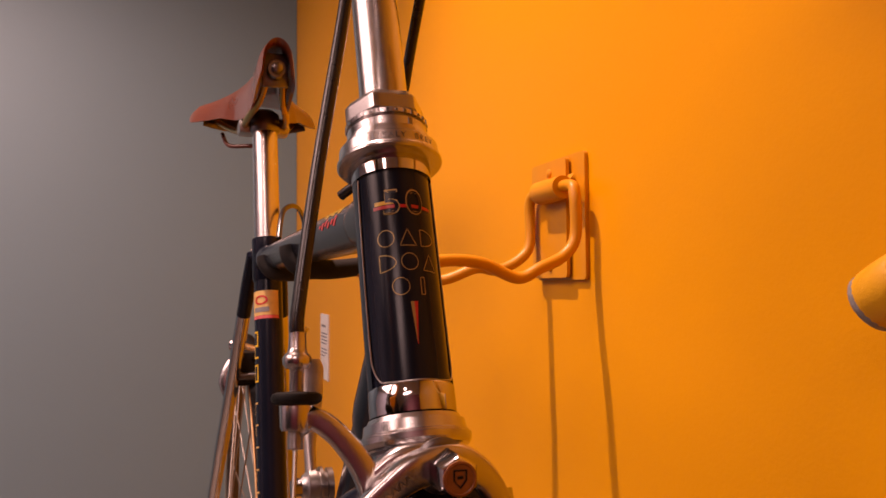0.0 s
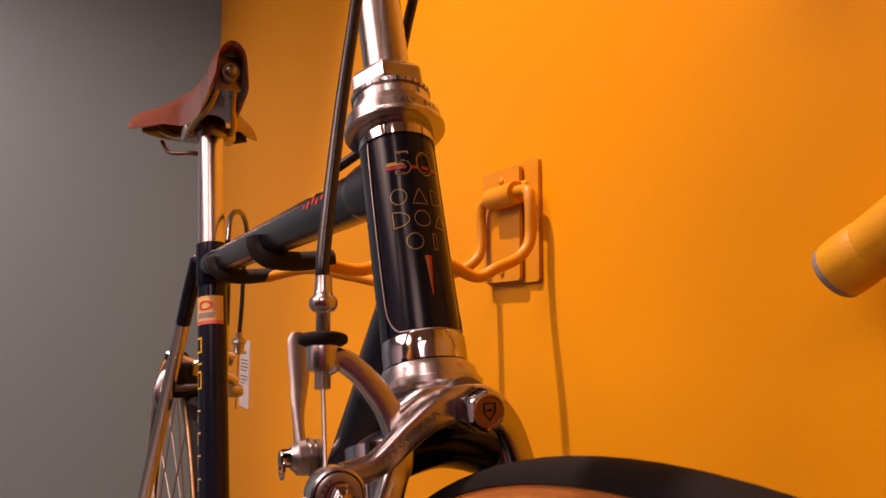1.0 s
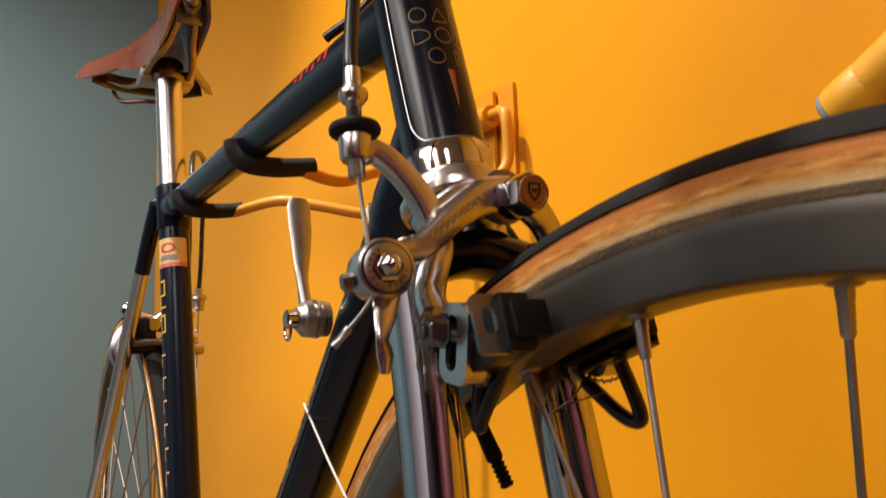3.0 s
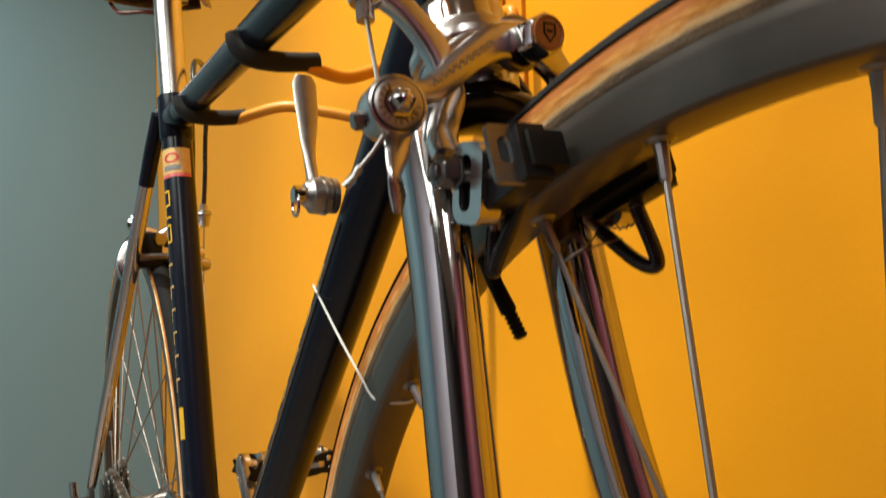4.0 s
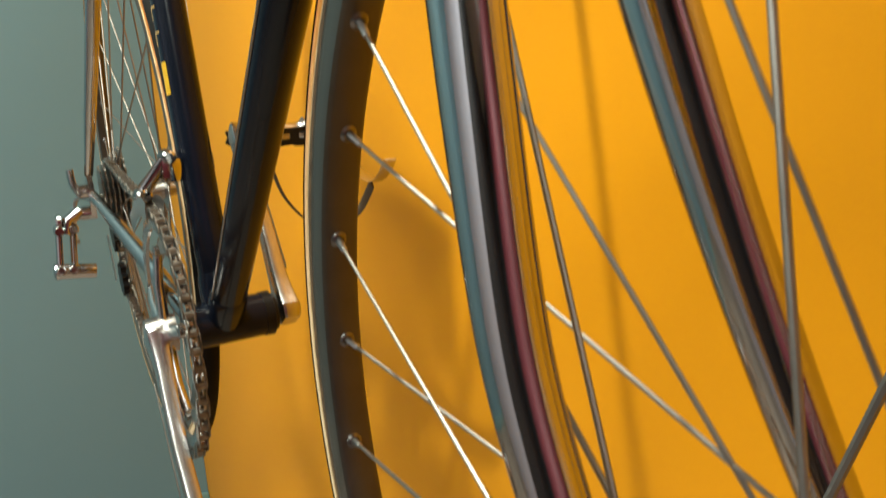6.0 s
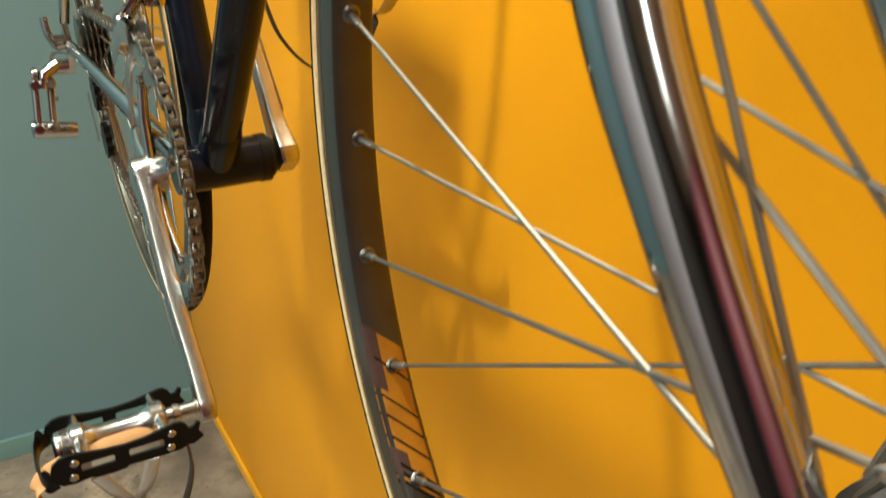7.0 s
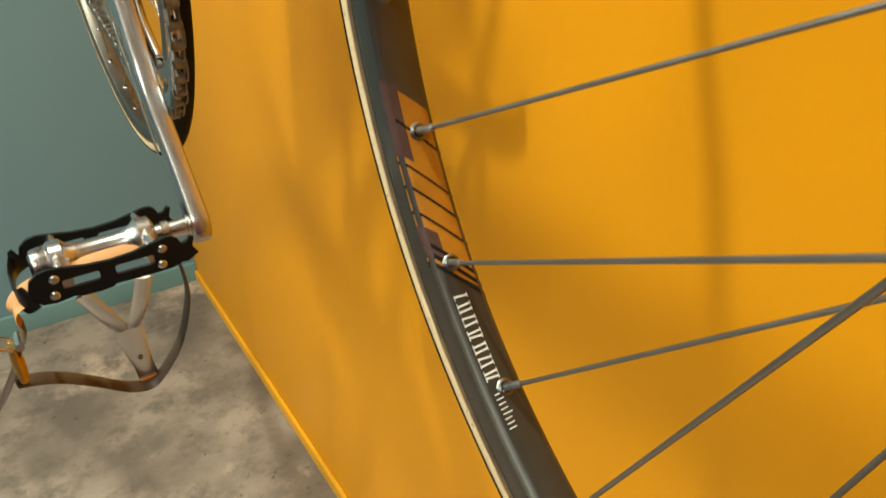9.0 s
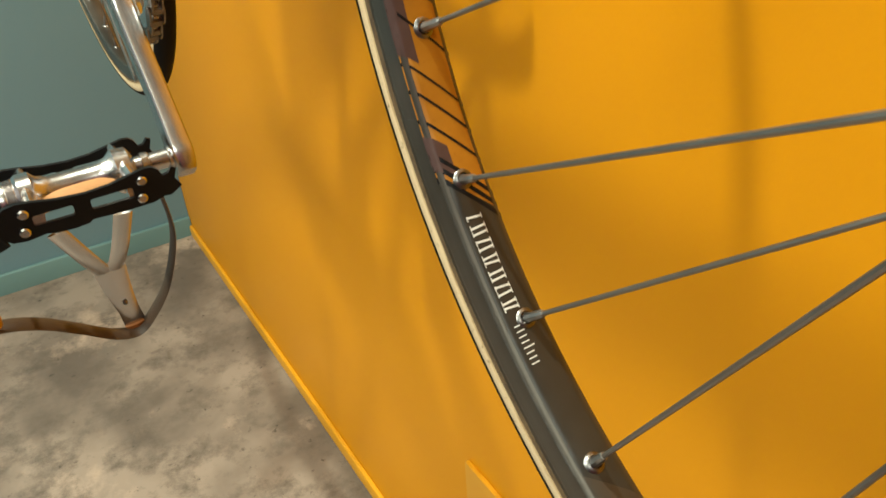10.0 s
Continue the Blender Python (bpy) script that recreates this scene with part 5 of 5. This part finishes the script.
for i, (a, b) in enumerate(zip(links, links[1:])):
    f = min(1.0, max(0.0, (a[0] - BB[0]) / (COG[0] - BB[0])))
    dx = CH_DX + 0.012 * f
    A, C = V(dx, *a), V(dx, *b)
    d = (C - A).normalized()
    wdt = 0.0042 if i % 2 else 0.0030
    oval_ = [(0.0063 * math.cos(t) * 1.55 if abs(math.cos(t)) > 0.3 else 0.0063 * math.cos(t) * 1.3, 0.0041 * math.sin(t) * (0.78 if abs(math.cos(t)) < 0.3 else 1)) for t in [2 * math.pi * k / 10 for k in range(10)]]
    for s in (-1, 1):
        plate(bm, at((A + C) / 2 + X * (s * wdt), d, X.cross(d)), oval_, 0.0011)
    lathe(bm, A - X * 0.0048, X, [(0, 0), (0, 0.0016), (0.0018, 0.0016), (0.0018, 0.0036), (0.0078, 0.0036), (0.0078, 0.0016), (0.0096, 0.0016), (0.0096, 0)], 8)
part("chain", bm, GEAR_STEEL, bike, "oily steel roller chain")
fw = group_part("freewheel", bike, "stack of steel sprockets")
for k in range(6):
    r = 0.028 + 0.0042 * k
    bm = B()
    n = 13 + 2 * k
    prof = []
    for t in range(n * 4):
        a = 2 * math.pi * t / (n * 4)
        prof.append((a, r + (0.0022 if t % 4 in (1, 2) else -0.0022)))
    o0 = [bm.verts.new(V(-0.047 + 0.0052 * k, HUB_R[0] + q * math.cos(a), HUB_R[1] + q * math.sin(a))) for a, q in prof]
    o1 = [bm.verts.new(V(-0.0452 + 0.0052 * k, HUB_R[0] + q * math.cos(a), HUB_R[1] + q * math.sin(a))) for a, q in prof]
    bridge(bm, [o0, o1])
    part("sprocket", bm, GEAR_STEEL, fw)

# ---- front and rear derailleur
fd = group_part("front_derailleur", bike, "chrome front derailleur")
FDC = V(0, BB[0] + 0.040, BB[1] + 0.137)
part("clamp_band", lathe(B(), FDC - ST_D * 0.007, ST_D, [(0, 0.0146), (0, 0.0172), (0.014, 0.0172), (0.014, 0.0146)], 28), CHROME, fd)
part("mount", box(B(), Matrix.Translation(FDC + Vector((-0.022, -0.006, -0.002))), 0.018, 0.020, 0.022, 0.005), CHROME, fd)
for p, q in (((-0.024, -0.012, 0.010), (-0.048, -0.004, -0.022)), ((-0.022, 0.006, 0.008), (-0.044, 0.010, -0.024))):
    part("link", sweep(B(), [FDC + Vector(p), FDC + Vector(q)], (0.0050, 0.0038), 12, ref=X), CHROME, fd)
    part("pivot", lathe(B(), FDC + Vector(q) + Y * 0.008, -Y, [(0, 0), (0, 0.006), (0.016, 0.006), (0.018, 0.004), (0.018, 0)], 16), CHROME, fd)
    part("pivot", lathe(B(), FDC + Vector(p) + Y * 0.008, -Y, [(0, 0), (0, 0.006), (0.016, 0.006), (0.018, 0.004), (0.018, 0)], 16), CHROME, fd)
for s in (-1, 1):
    arc = [V(CH_DX + s * 0.0075, BB[0] + q * math.cos(radians(t)), BB[1] + q * math.sin(radians(t))) for t, q in ((96, 0.108), (88, 0.110), (76, 0.111), (64, 0.112), (52, 0.114), (44, 0.120))]
    part("cage_plate", sweep(B(), arc, (0.0008, 0.0085), 8, ref=X), ALLOY_DULL, fd)
rd = group_part("rear_derailleur", bike, "chrome rear derailleur")
HG = V(-0.064, HUB_R[0] + 0.006, HUB_R[1] - 0.028)
part("hanger_bolt", lathe(B(), HG + X * 0.008, -X, [(0, 0), (0, 0.0085), (0.016, 0.0085), (0.022, 0.0070), (0.022, 0)], 24), CHROME, rd)
body = [HG + Vector((-0.010, 0, 0.004)), HG + Vector((-0.026, -0.002, -0.006)), HG + Vector((-0.030, -0.004, -0.022))]
part("upper_body", sweep(B(), body, [(0.0070, 0.012), (0.0075, 0.011), (0.0065, 0.010)], 16, ref=X), CHROME, rd)
for off in (-0.008, 0.008):
    part("parallel_link", sweep(B(), [HG + Vector((-0.030 + off, 0, -0.016)), HG + Vector((-0.036 + off, -0.010, -0.066))], (0.0042, 0.0075), 14, ref=X), CHROME, rd, "bright parallelogram link")
for off in (-0.008, 0.008):
    for p in ((-0.030 + off, -0.006, -0.016), (-0.036 + off, -0.016, -0.064)):
        part("link_pivot", lathe(B(), HG + Vector(p) + Y * 0.010, -Y, [(0, 0), (0, 0.0062), (0.015, 0.0066), (0.018, 0.0048), (0.018, 0)], 18), CHROME, rd)
part("lower_body", sweep(B(), [HG + Vector((-0.046, -0.012, -0.066)), HG + Vector((-0.004, -0.012, -0.072))], [0.0100, 0.0090], 20), CHROME, rd, "polished lower knuckle")
part("lower_cap", lathe(B(), HG + Vector((-0.046, -0.012, -0.066)), -X, [(0, 0.0104), (0.004, 0.0100), (0.006, 0.007), (0.006, 0)], 20), CHROME, rd)
part("upper_cap", lathe(B(), HG + Vector((-0.034, -0.004, -0.006)), -X, [(0, 0.0094), (0.004, 0.0090), (0.006, 0.007), (0.006, 0)], 20), CHROME, rd)
for c, r in ((PUL1, 0.020), (PUL2, 0.020)):
    bm = B()
    prof = [(2 * math.pi * t / 40, r + (0.0020 if t % 4 in (1, 2) else -0.0020)) for t in range(40)]
    bridge(bm, [[bm.verts.new(V(-0.0415 + s, c[0] + q * math.cos(a), c[1] + q * math.sin(a))) for a, q in prof] for s in (0, 0.007)])
    part("jockey_wheel", bm, BLACK, rd)
for s in (-0.047, -0.030):
    part("cage_side", sweep(B(), [V(s, *PUL1), V(s, *PUL2)], (0.0009, 0.010), 10, ref=X), ALLOY_DULL, rd)
hs = spline([V(-0.056, HUB_R[0] - 0.055, HUB_R[1] - 0.016), V(-0.062, HUB_R[0] + 0.015, HUB_R[1] - 0.012), V(-0.074, HUB_R[0] + 0.060, HUB_R[1] - 0.020), V(-0.082, HUB_R[0] + 0.045, HUB_R[1] - 0.058), V(-0.082, HUB_R[0] + 0.010, HUB_R[1] - 0.064)], 8)
part("derailleur_cable", sweep(B(), hs, 0.0026, 10), ALLOY_DULL, bike, "silver cable housing loop")

# ---- pedals
def pedal(centre, sgn, straps=True):
    g = group_part("pedal", bike, "silver pedal with black cage and leather toe strap")
    ux = X * sgn                                # away from the bicycle
    tilt = Matrix.Rotation(radians(2), 3, "X")
    off = 0.0145 if straps else 0.0              # bare spindle between crank and cage
    L = lambda a, b, c: centre + ux * (a + off) + tilt @ Vector((0, b, c))
    prof = [(0.001 - off, 0), (0.001 - off, 0.0072), (0.008 - off, 0.0072), (0.0085 - off, 0.0060), (0.004, 0.0056), (0.005, 0.0070), (0.009, 0.0072), (0.0095, 0.0060), (0.013, 0.0058), (0.0135, 0.0090), (0.016, 0.0130), (0.024, 0.0135), (0.028, 0.0100), (0.034, 0.0086), (0.060, 0.0086), (0.066, 0.0100), (0.069, 0.0135), (0.076, 0.0135), (0.078, 0.0118)]
    for k in range(6):
        prof += [(0.0785 + 0.0008 * k, 0.0122), (0.0789 + 0.0008 * k, 0.0114)]
    prof += [(0.0835, 0.0116), (0.0865, 0.0108), (0.0885, 0.0075), (0.0885, 0)]
    part("spindle_body", lathe(B(), centre + ux * off, ux, prof, 28), ALLOY, g, "polished pedal body")
    for side in (-1, 1):
        y0, low = 0.030 * side, 0.006 if side > 0 else 0.0      # the rear rail hangs lower
        # cage rail: a shaped plate with two slots
        outl = [(-0.005, -0.005), (-0.002, 0.0005), (-0.004, 0.0065), (-0.0015, 0.0078), (0.001, 0.0045), (0.004, 0.0040), (0.006, 0.0085), (0.009, 0.0108), (0.013, 0.0112), (0.020, 0.0098), (0.033, 0.0072), (0.046, 0.0064), (0.060, 0.0076), (0.072, 0.0100), (0.080, 0.0112), (0.086, 0.0104), (0.091, 0.0065), (0.093, 0.0), (0.0915, -0.0065), (0.087, -0.0102), (0.080, -0.0112), (0.070, -0.0100), (0.066, -0.0114), (0.056, -0.0120), (0.048, -0.0114), (0.046, -0.0098), (0.028, -0.0108), (0.012, -0.0106), (0.006, -0.0086), (0.002, -0.0090)]
        slots = [moved(rounded(0.0230, 0.0062, 0.0014, 3), 0.0330, -0.0010), moved(rounded(0.0210, 0.0062, 0.0014, 3), 0.0640, -0.0010)]
        bm = plate(B(), at(L(0, y0, 0.001 - low), ux, tilt @ Z), outl, 0.0026, holes=slots)
        pl = part("cage_plate", bm, BLACK, g, "black pressed pedal cage")
        for a in (0.016, 0.078):
            for c in (0.0058, -0.0045):
                bm = lathe(B(), L(a + (0.002 if c < 0 else 0), y0 + 0.0012 * side, c - low), tilt @ (Y * side), [(0, 0), (0, 0.0029), (0.0014, 0.0029), (0.0022, 0.0020), (0.0022, 0)], 14)
                part("rivet", bm, ALLOY, pl)
        for a in (0.020, 0.0725):
            part("body_web", sweep(B(), [L(a, 0.008 * side, 0), L(a, y0, 0.001 - low)], (0.0045, 0.0100), 12, ref=ux), ALLOY, g)
    # end hook of the rail
    part("cage_tab", sweep(B(), spline([L(0.092, -0.029, -0.003), L(0.098, -0.024, -0.006), L(0.100, 0.0, -0.006), L(0.098, 0.024, -0.008), L(0.092, 0.029, -0.005)], 6), (0.0085, 0.0013), 8, ref=tilt @ Z), BLACK, g)
    if not straps:
        return g
    # the toe clip hangs below the upside-down pedal
    for a0 in (0.030, 0.066):
        leg = spline([L(a0, -0.028, -0.012), L(a0 + (0.043 - a0) * 0.45, -0.012, -0.042), L(0.044 + (a0 - 0.043) * 0.16, 0.004, -0.066)], 8)
        part("clip_leg", sweep(B(), leg, (0.0054, 0.0009), 8, ref=ux), ALLOY, g, "sprung steel toe clip leg")
    leg = spline([L(0.0445, 0.003, -0.064), L(0.0430, 0.010, -0.085), L(0.0405, 0.016, -0.106), L(0.0385, 0.020, -0.123)], 8)
    cl = part("clip_tongue", sweep(B(), leg, blend_list([(0.0100, 0.0009), (0.0082, 0.0009), (0.0066, 0.0009), (0.0072, 0.0009)], len(leg)), 8, ref=ux), ALLOY, g, "flat steel toe clip")
    part("clip_rivet", lathe(B(), L(0.0415, 0.0125, -0.097), tilt @ -Y, [(0, 0), (0, 0.0016), (0.0012, 0.0016), (0.0016, 0.001), (0.0016, 0)], 12), STEEL_DARK, g)
    part("clip_cover", sweep(B(), [L(0.0390, 0.0185, -0.1195), L(0.0382, 0.0205, -0.1280)], (0.0072, 0.0022), 12, ref=ux), STRAP_TAN, g)
    inner = spline([L(0.018, -0.010, -0.002), L(0.045, -0.013, 0.0005), L(0.072, -0.012, -0.002), L(0.094, -0.018, -0.004), L(0.1025, -0.026, -0.010), L(0.1015, -0.028, -0.020)], 8)
    part("strap_inner", sweep(B(), inner, (0.0055, 0.0011), 8, ref=tilt @ Vector((0, 0.8, 0.6))), LEATHER_RAW, g, "raw tan inside of the strap")
    loop_ = spline([L(0.004, -0.006, -0.020), L(0.003, -0.004, -0.048), L(0.012, 0.004, -0.084), L(0.024, 0.012, -0.109), L(0.038, 0.016, -0.1240), L(0.054, 0.012, -0.118), L(0.072, 0.002, -0.098), L(0.088, -0.008, -0.080), L(0.102, -0.016, -0.068), L(0.116, -0.020, -0.062)], 9)
    part("toe_strap", sweep(B(), loop_, (0.0055, 0.0012), 8, ref=tilt @ Vector((0, 1, 0.25))), STRAP_BROWN, g, "brown leather toe strap hanging in a loop")
    tail = spline([L(0.113, -0.022, -0.050), L(0.126, -0.024, -0.068), L(0.148, -0.026, -0.086), L(0.176, -0.026, -0.092)], 8)
    part("strap_tail", sweep(B(), tail, (0.0052, 0.0012), 8, ref=tilt @ Vector((0, 1, 0.2))), STRAP_BROWN, g)
    part("strap_keeper", sweep(B(), [L(0.168, -0.026, -0.0915), L(0.180, -0.026, -0.0925)], (0.0070, 0.0040), 12, ref=Y), STRAP_TAN, g)
    bk = L(0.1105, -0.026, -0.044)
    bkl = part("buckle", sweep(B(), [bk + Z * 0.012, bk, bk - Z * 0.013], [(0.0062, 0.0030), (0.0066, 0.0038), (0.0060, 0.0030)], 12, ref=Y), BRASS, g, "brass strap buckle")
    part("buckle_roller", lathe(B(), bk + Vector((0.004, -0.008, 0.013)), Y, [(0, 0), (0, 0.0026), (0.016, 0.0026), (0.016, 0)], 14), ALLOY, bkl)
    for s in (-1, 1):
        part("buckle_lever", sweep(B(), spline([bk + Vector((0, 0.006 * s, 0.012)), bk + Vector((-0.012, 0.007 * s, 0.018)), bk + Vector((-0.022, 0.004 * s, 0.020))], 5), 0.0013, 8), ALLOY, bkl)
    part("strap_upper", sweep(B(), spline([L(0.1015, -0.028, -0.018), L(0.1015, -0.028, -0.024), L(0.1050, -0.027, -0.032), L(0.1095, -0.026, -0.040)], 6), (0.0052, 0.0011), 8, ref=Y), STRAP_BROWN, g)
    return g


pedal(ped_r, -1)
pl = pedal(ped_l, 1, straps=False)
hang = spline([ped_l + Vector(p) for p in ((0.020, -0.024, -0.010), (0.030, -0.040, -0.060), (0.060, -0.050, -0.092), (0.088, -0.075, -0.080), (0.090, -0.118, -0.044))], 8)
part("toe_strap", sweep(B(), hang, (0.0055, 0.0012), 8, ref=Y), STRAP_BROWN, pl, "brown leather toe strap hanging in a loop")
clip = spline([ped_l + Vector(p) for p in ((0.084, -0.034, -0.012), (0.088, -0.085, -0.032), (0.089, -0.125, -0.040), (0.088, -0.150, -0.030), (0.088, -0.165, -0.016))], 8)
part("clip_tongue", sweep(B(), clip, (0.0065, 0.0009), 8, ref=X), ALLOY, pl, "flat steel toe clip")

# ---- rear brake and its cable
rb = group_part("rear_brake", bike, "polished side-pull rear brake caliper")
C = V(0, 0.980, 1.660)
part("rear_arm", sweep(B(), spline([C + Vector((0.046, 0.006, 0.010)), C + Vector((0.026, 0.006, 0.014)), C, C + Vector((-0.026, 0.004, -0.006)), C + Vector((-0.036, 0.002, -0.026)), C + Vector((-0.030, 0, -0.044))], 7), (0.0066, 0.0088), 14, ref=Y), ALLOY, rb)
part("front_arm", sweep(B(), spline([C + Vector((0.050, 0.012, -0.018)), C + Vector((0.030, 0.012, -0.006)), C + Vector((0, 0.010, 0.004)), C + Vector((-0.024, 0.010, 0.012))], 7), (0.0064, 0.0085), 14, ref=Y), ALLOY, rb)
part("pivot_bolt", lathe(B(), C + Y * 0.020, -Y, [(0, 0), (0, 0.0090), (0.030, 0.0090), (0.040, 0.0075), (0.040, 0)], 24, poly=6), CHROME, rb)
for sgn in (-1, 1):
    part("brake_shoe", box(B(), Matrix.Translation(C + Vector((sgn * 0.022, 0.006, -0.022))), 0.018, 0.050, 0.018, 0.003), RUBBER, rb)
part("brake_body", box(B(), Matrix.Translation(C + Vector((-0.014, -0.004, -0.012))), 0.034, 0.024, 0.040, 0.006), BLACK, rb, "dark brake body plate")
part("anchor_nut", lathe(B(), C + Vector((-0.026, -0.012, 0.016)), -Y, [(0, 0), (0, 0.0085), (0.010, 0.0085), (0.013, 0.0050), (0.013, 0)], 20), CHROME, rb)
CAB = 0.056
hs = spline([V(0.004, 0.800, 1.792), V(0.012, 0.830, 1.822), V(0.032, 0.880, 1.832), V(0.050, 0.940, 1.818), V(CAB, 0.985, 1.782), V(CAB, 0.992, 1.735), V(CAB - 0.002, 0.993, 1.700)], 9)
part("rear_cable_housing", sweep(B(), hs, 0.0027, 12), HOUSING, bike, "black cable housing looped to the rear brake")
ba = part("rear_barrel", lathe(B(), V(CAB - 0.002, 0.993, 1.702), -Z, [(0, 0.003), (0, 0.0042), (0.006, 0.0042), (0.009, 0.0085), (0.012, 0.0092), (0.014, 0.0070), (0.020, 0.0062), (0.026, 0.0060), (0.026, 0)], 22), ALLOY_DULL, rb, "knurled barrel adjuster")
part("cable_line", sweep(B(), [V(CAB - 0.002, 0.993, 1.68), V(CAB - 0.004, 0.994, 1.610)], 0.0009, 8), ALLOY_DULL, rb)
part("cable_clamp", lathe(B(), V(CAB - 0.012, 0.996, 1.632), X, [(0, 0), (0, 0.0075), (0.010, 0.0080), (0.016, 0.0060), (0.016, 0)], 18), ALLOY_DULL, rb)

# ---------------------------------------------------------------- label card on the yellow wall
tag = thing("wall_label", (WALL_X, 1.930, 1.520), "small white printed card fixed to the yellow wall", "label")
tc = Vector((WALL_X - 0.0018, 1.925, 1.598))
card = part("card", plate(B(), at(tc, -Y, Z), rounded(0.112, 0.158, 0.003), 0.0030), WHITE_CARD, tag)
for w, z, hh in ((0.060, 0.050, 0.006), (0.084, 0.032, 0.003), (0.080, 0.024, 0.003), (0.084, 0.016, 0.003), (0.070, 0.008, 0.003), (0.084, -0.006, 0.003), (0.078, -0.014, 0.003), (0.050, -0.022, 0.003)):
    part("print_bar", box(B(), at(tc - X * 0.0017 + Z * z + Y * (0.084 - w) / 2, -Y, Z), w, hh, 0.0004), INK, card)

# ---------------------------------------------------------------- the wall hook
hook = thing("wall_hook", (WALL_X, 0.655, 1.748), "folding yellow steel bicycle hook screwed to the wall", "wall hook")
PY0, PY1, PZ0, PZ1 = 0.600, 0.694, 1.7485, 1.8580
pc = Vector((WALL_X - 0.0020, (PY0 + PY1) / 2, (PZ0 + PZ1) / 2))
bm = plate(B(), at(pc, -Y, Z), rounded(PY1 - PY0, PZ1 - PZ0, 0.004), 0.0036)
part("back_plate", bm, HOOK_YELLOW, hook, "flat yellow back plate")
bm = plate(B(), at(pc - X * 0.0055 + Y * 0.012, -Y, Z), rounded(0.070, PZ1 - PZ0 - 0.004, 0.004), 0.0034)
part("front_plate", bm, HOOK_YELLOW, hook)
for z in (1.845, 1.760):
    part("screw", lathe(B(), Vector((WALL_X - 0.0092, 0.656, z)), -X, [(0, 0), (0, 0.0042), (0.0014, 0.0038), (0.0024, 0.0022), (0.0026, 0)], 16), HOOK_YELLOW, hook, "painted screw head")
cz = 1.828
curl = [Vector((WALL_X - 0.006, 0.640, cz + 0.012))] + [Vector((WALL_X - 0.016 - 0.0095 * math.cos(t), 0.640, cz - 0.0005 + 0.0095 * math.sin(t))) for t in [radians(135 - 24 * k) for k in range(11)]]
bm = sweep(B(), curl, (0.024, 0.0012), 12, ref=Y)
part("hinge_curl", bm, HOOK_YELLOW, hook, "rolled hinge that holds the arms")
part("hinge_roll", lathe(B(), Vector((WALL_X - 0.016, 0.616, cz)), Y, [(0, 0.006), (0, 0.0100), (0.048, 0.0100), (0.048, 0.006)], 24), HOOK_YELLOW, hook)
rod = 0.0050
for s, cy, wave in ((-1, 0.580, (-0.008, 0.004, 0.005, -0.006)), (1, 0.772, (0.002, -0.009, -0.002, 0.005))):
    y0 = 0.638 + s * 0.045
    zs = 1.758
    pts = [Vector((WALL_X - 0.016, 0.640, cz)), Vector((WALL_X - 0.016, y0 - s * 0.010, cz)), Vector((WALL_X - 0.017, y0, cz - 0.010)), Vector((WALL_X - 0.017, y0, cz - 0.044)),
           Vector((WALL_X - 0.028, y0, zs + 0.010)), Vector((WALL_X - 0.050, y0 + s * 0.002, zs)), *[Vector((WALL_X - d, y0 * (1 - k) + cy * k, zs + w)) for d, k, w in zip((0.070, 0.102, 0.138, 0.172), (0.04, 0.15, 0.35, 0.6), wave)], Vector((BX + 0.032, cy, zs - 0.002))]
    part("arm", sweep(B(), spline(pts, 8), rod, 14), HOOK_YELLOW, hook, "bent yellow steel arm")
    sl = [Vector((BX + 0.040, cy * 0.96 + y0 * 0.04, zs + 0.002)), Vector((BX + 0.028, cy, zs + 0.000)), Vector((BX + 0.010, cy, zs - 0.0015)), Vector((BX - 0.008, cy, zs + 0.000)), Vector((BX - 0.0165, cy + 0.002, zs + 0.007)), Vector((BX - 0.0195, cy + 0.003, zs + 0.016))]
    part("sleeve", sweep(B(), spline(sl, 8), blend_list([0.0064, 0.0068, 0.0072, 0.0072, 0.0062, 0.0046], 41), 16), SLEEVE, hook, "black foam sleeve on the hook arm")

# ---------------------------------------------------------------- socket plate low on the yellow wall
sock = thing("socket_plate", (WALL_X, 0.782, 0.40), "yellow painted socket plate on the wall", "socket plate")
bm = plate(B(), at(Vector((WALL_X - 0.0035, 0.782, 0.450)), -Y, Z), rounded(0.082, 0.120, 0.005), 0.0066, bevel=0.0015)
part("plate", bm, YELLOW_TRIM, sock)
part("plate_screw", lathe(B(), Vector((WALL_X - 0.0066, 0.782, 0.450)), -X, [(0, 0), (0, 0.003), (0.001, 0.0026), (0.001, 0)], 12), YELLOW_TRIM, sock)
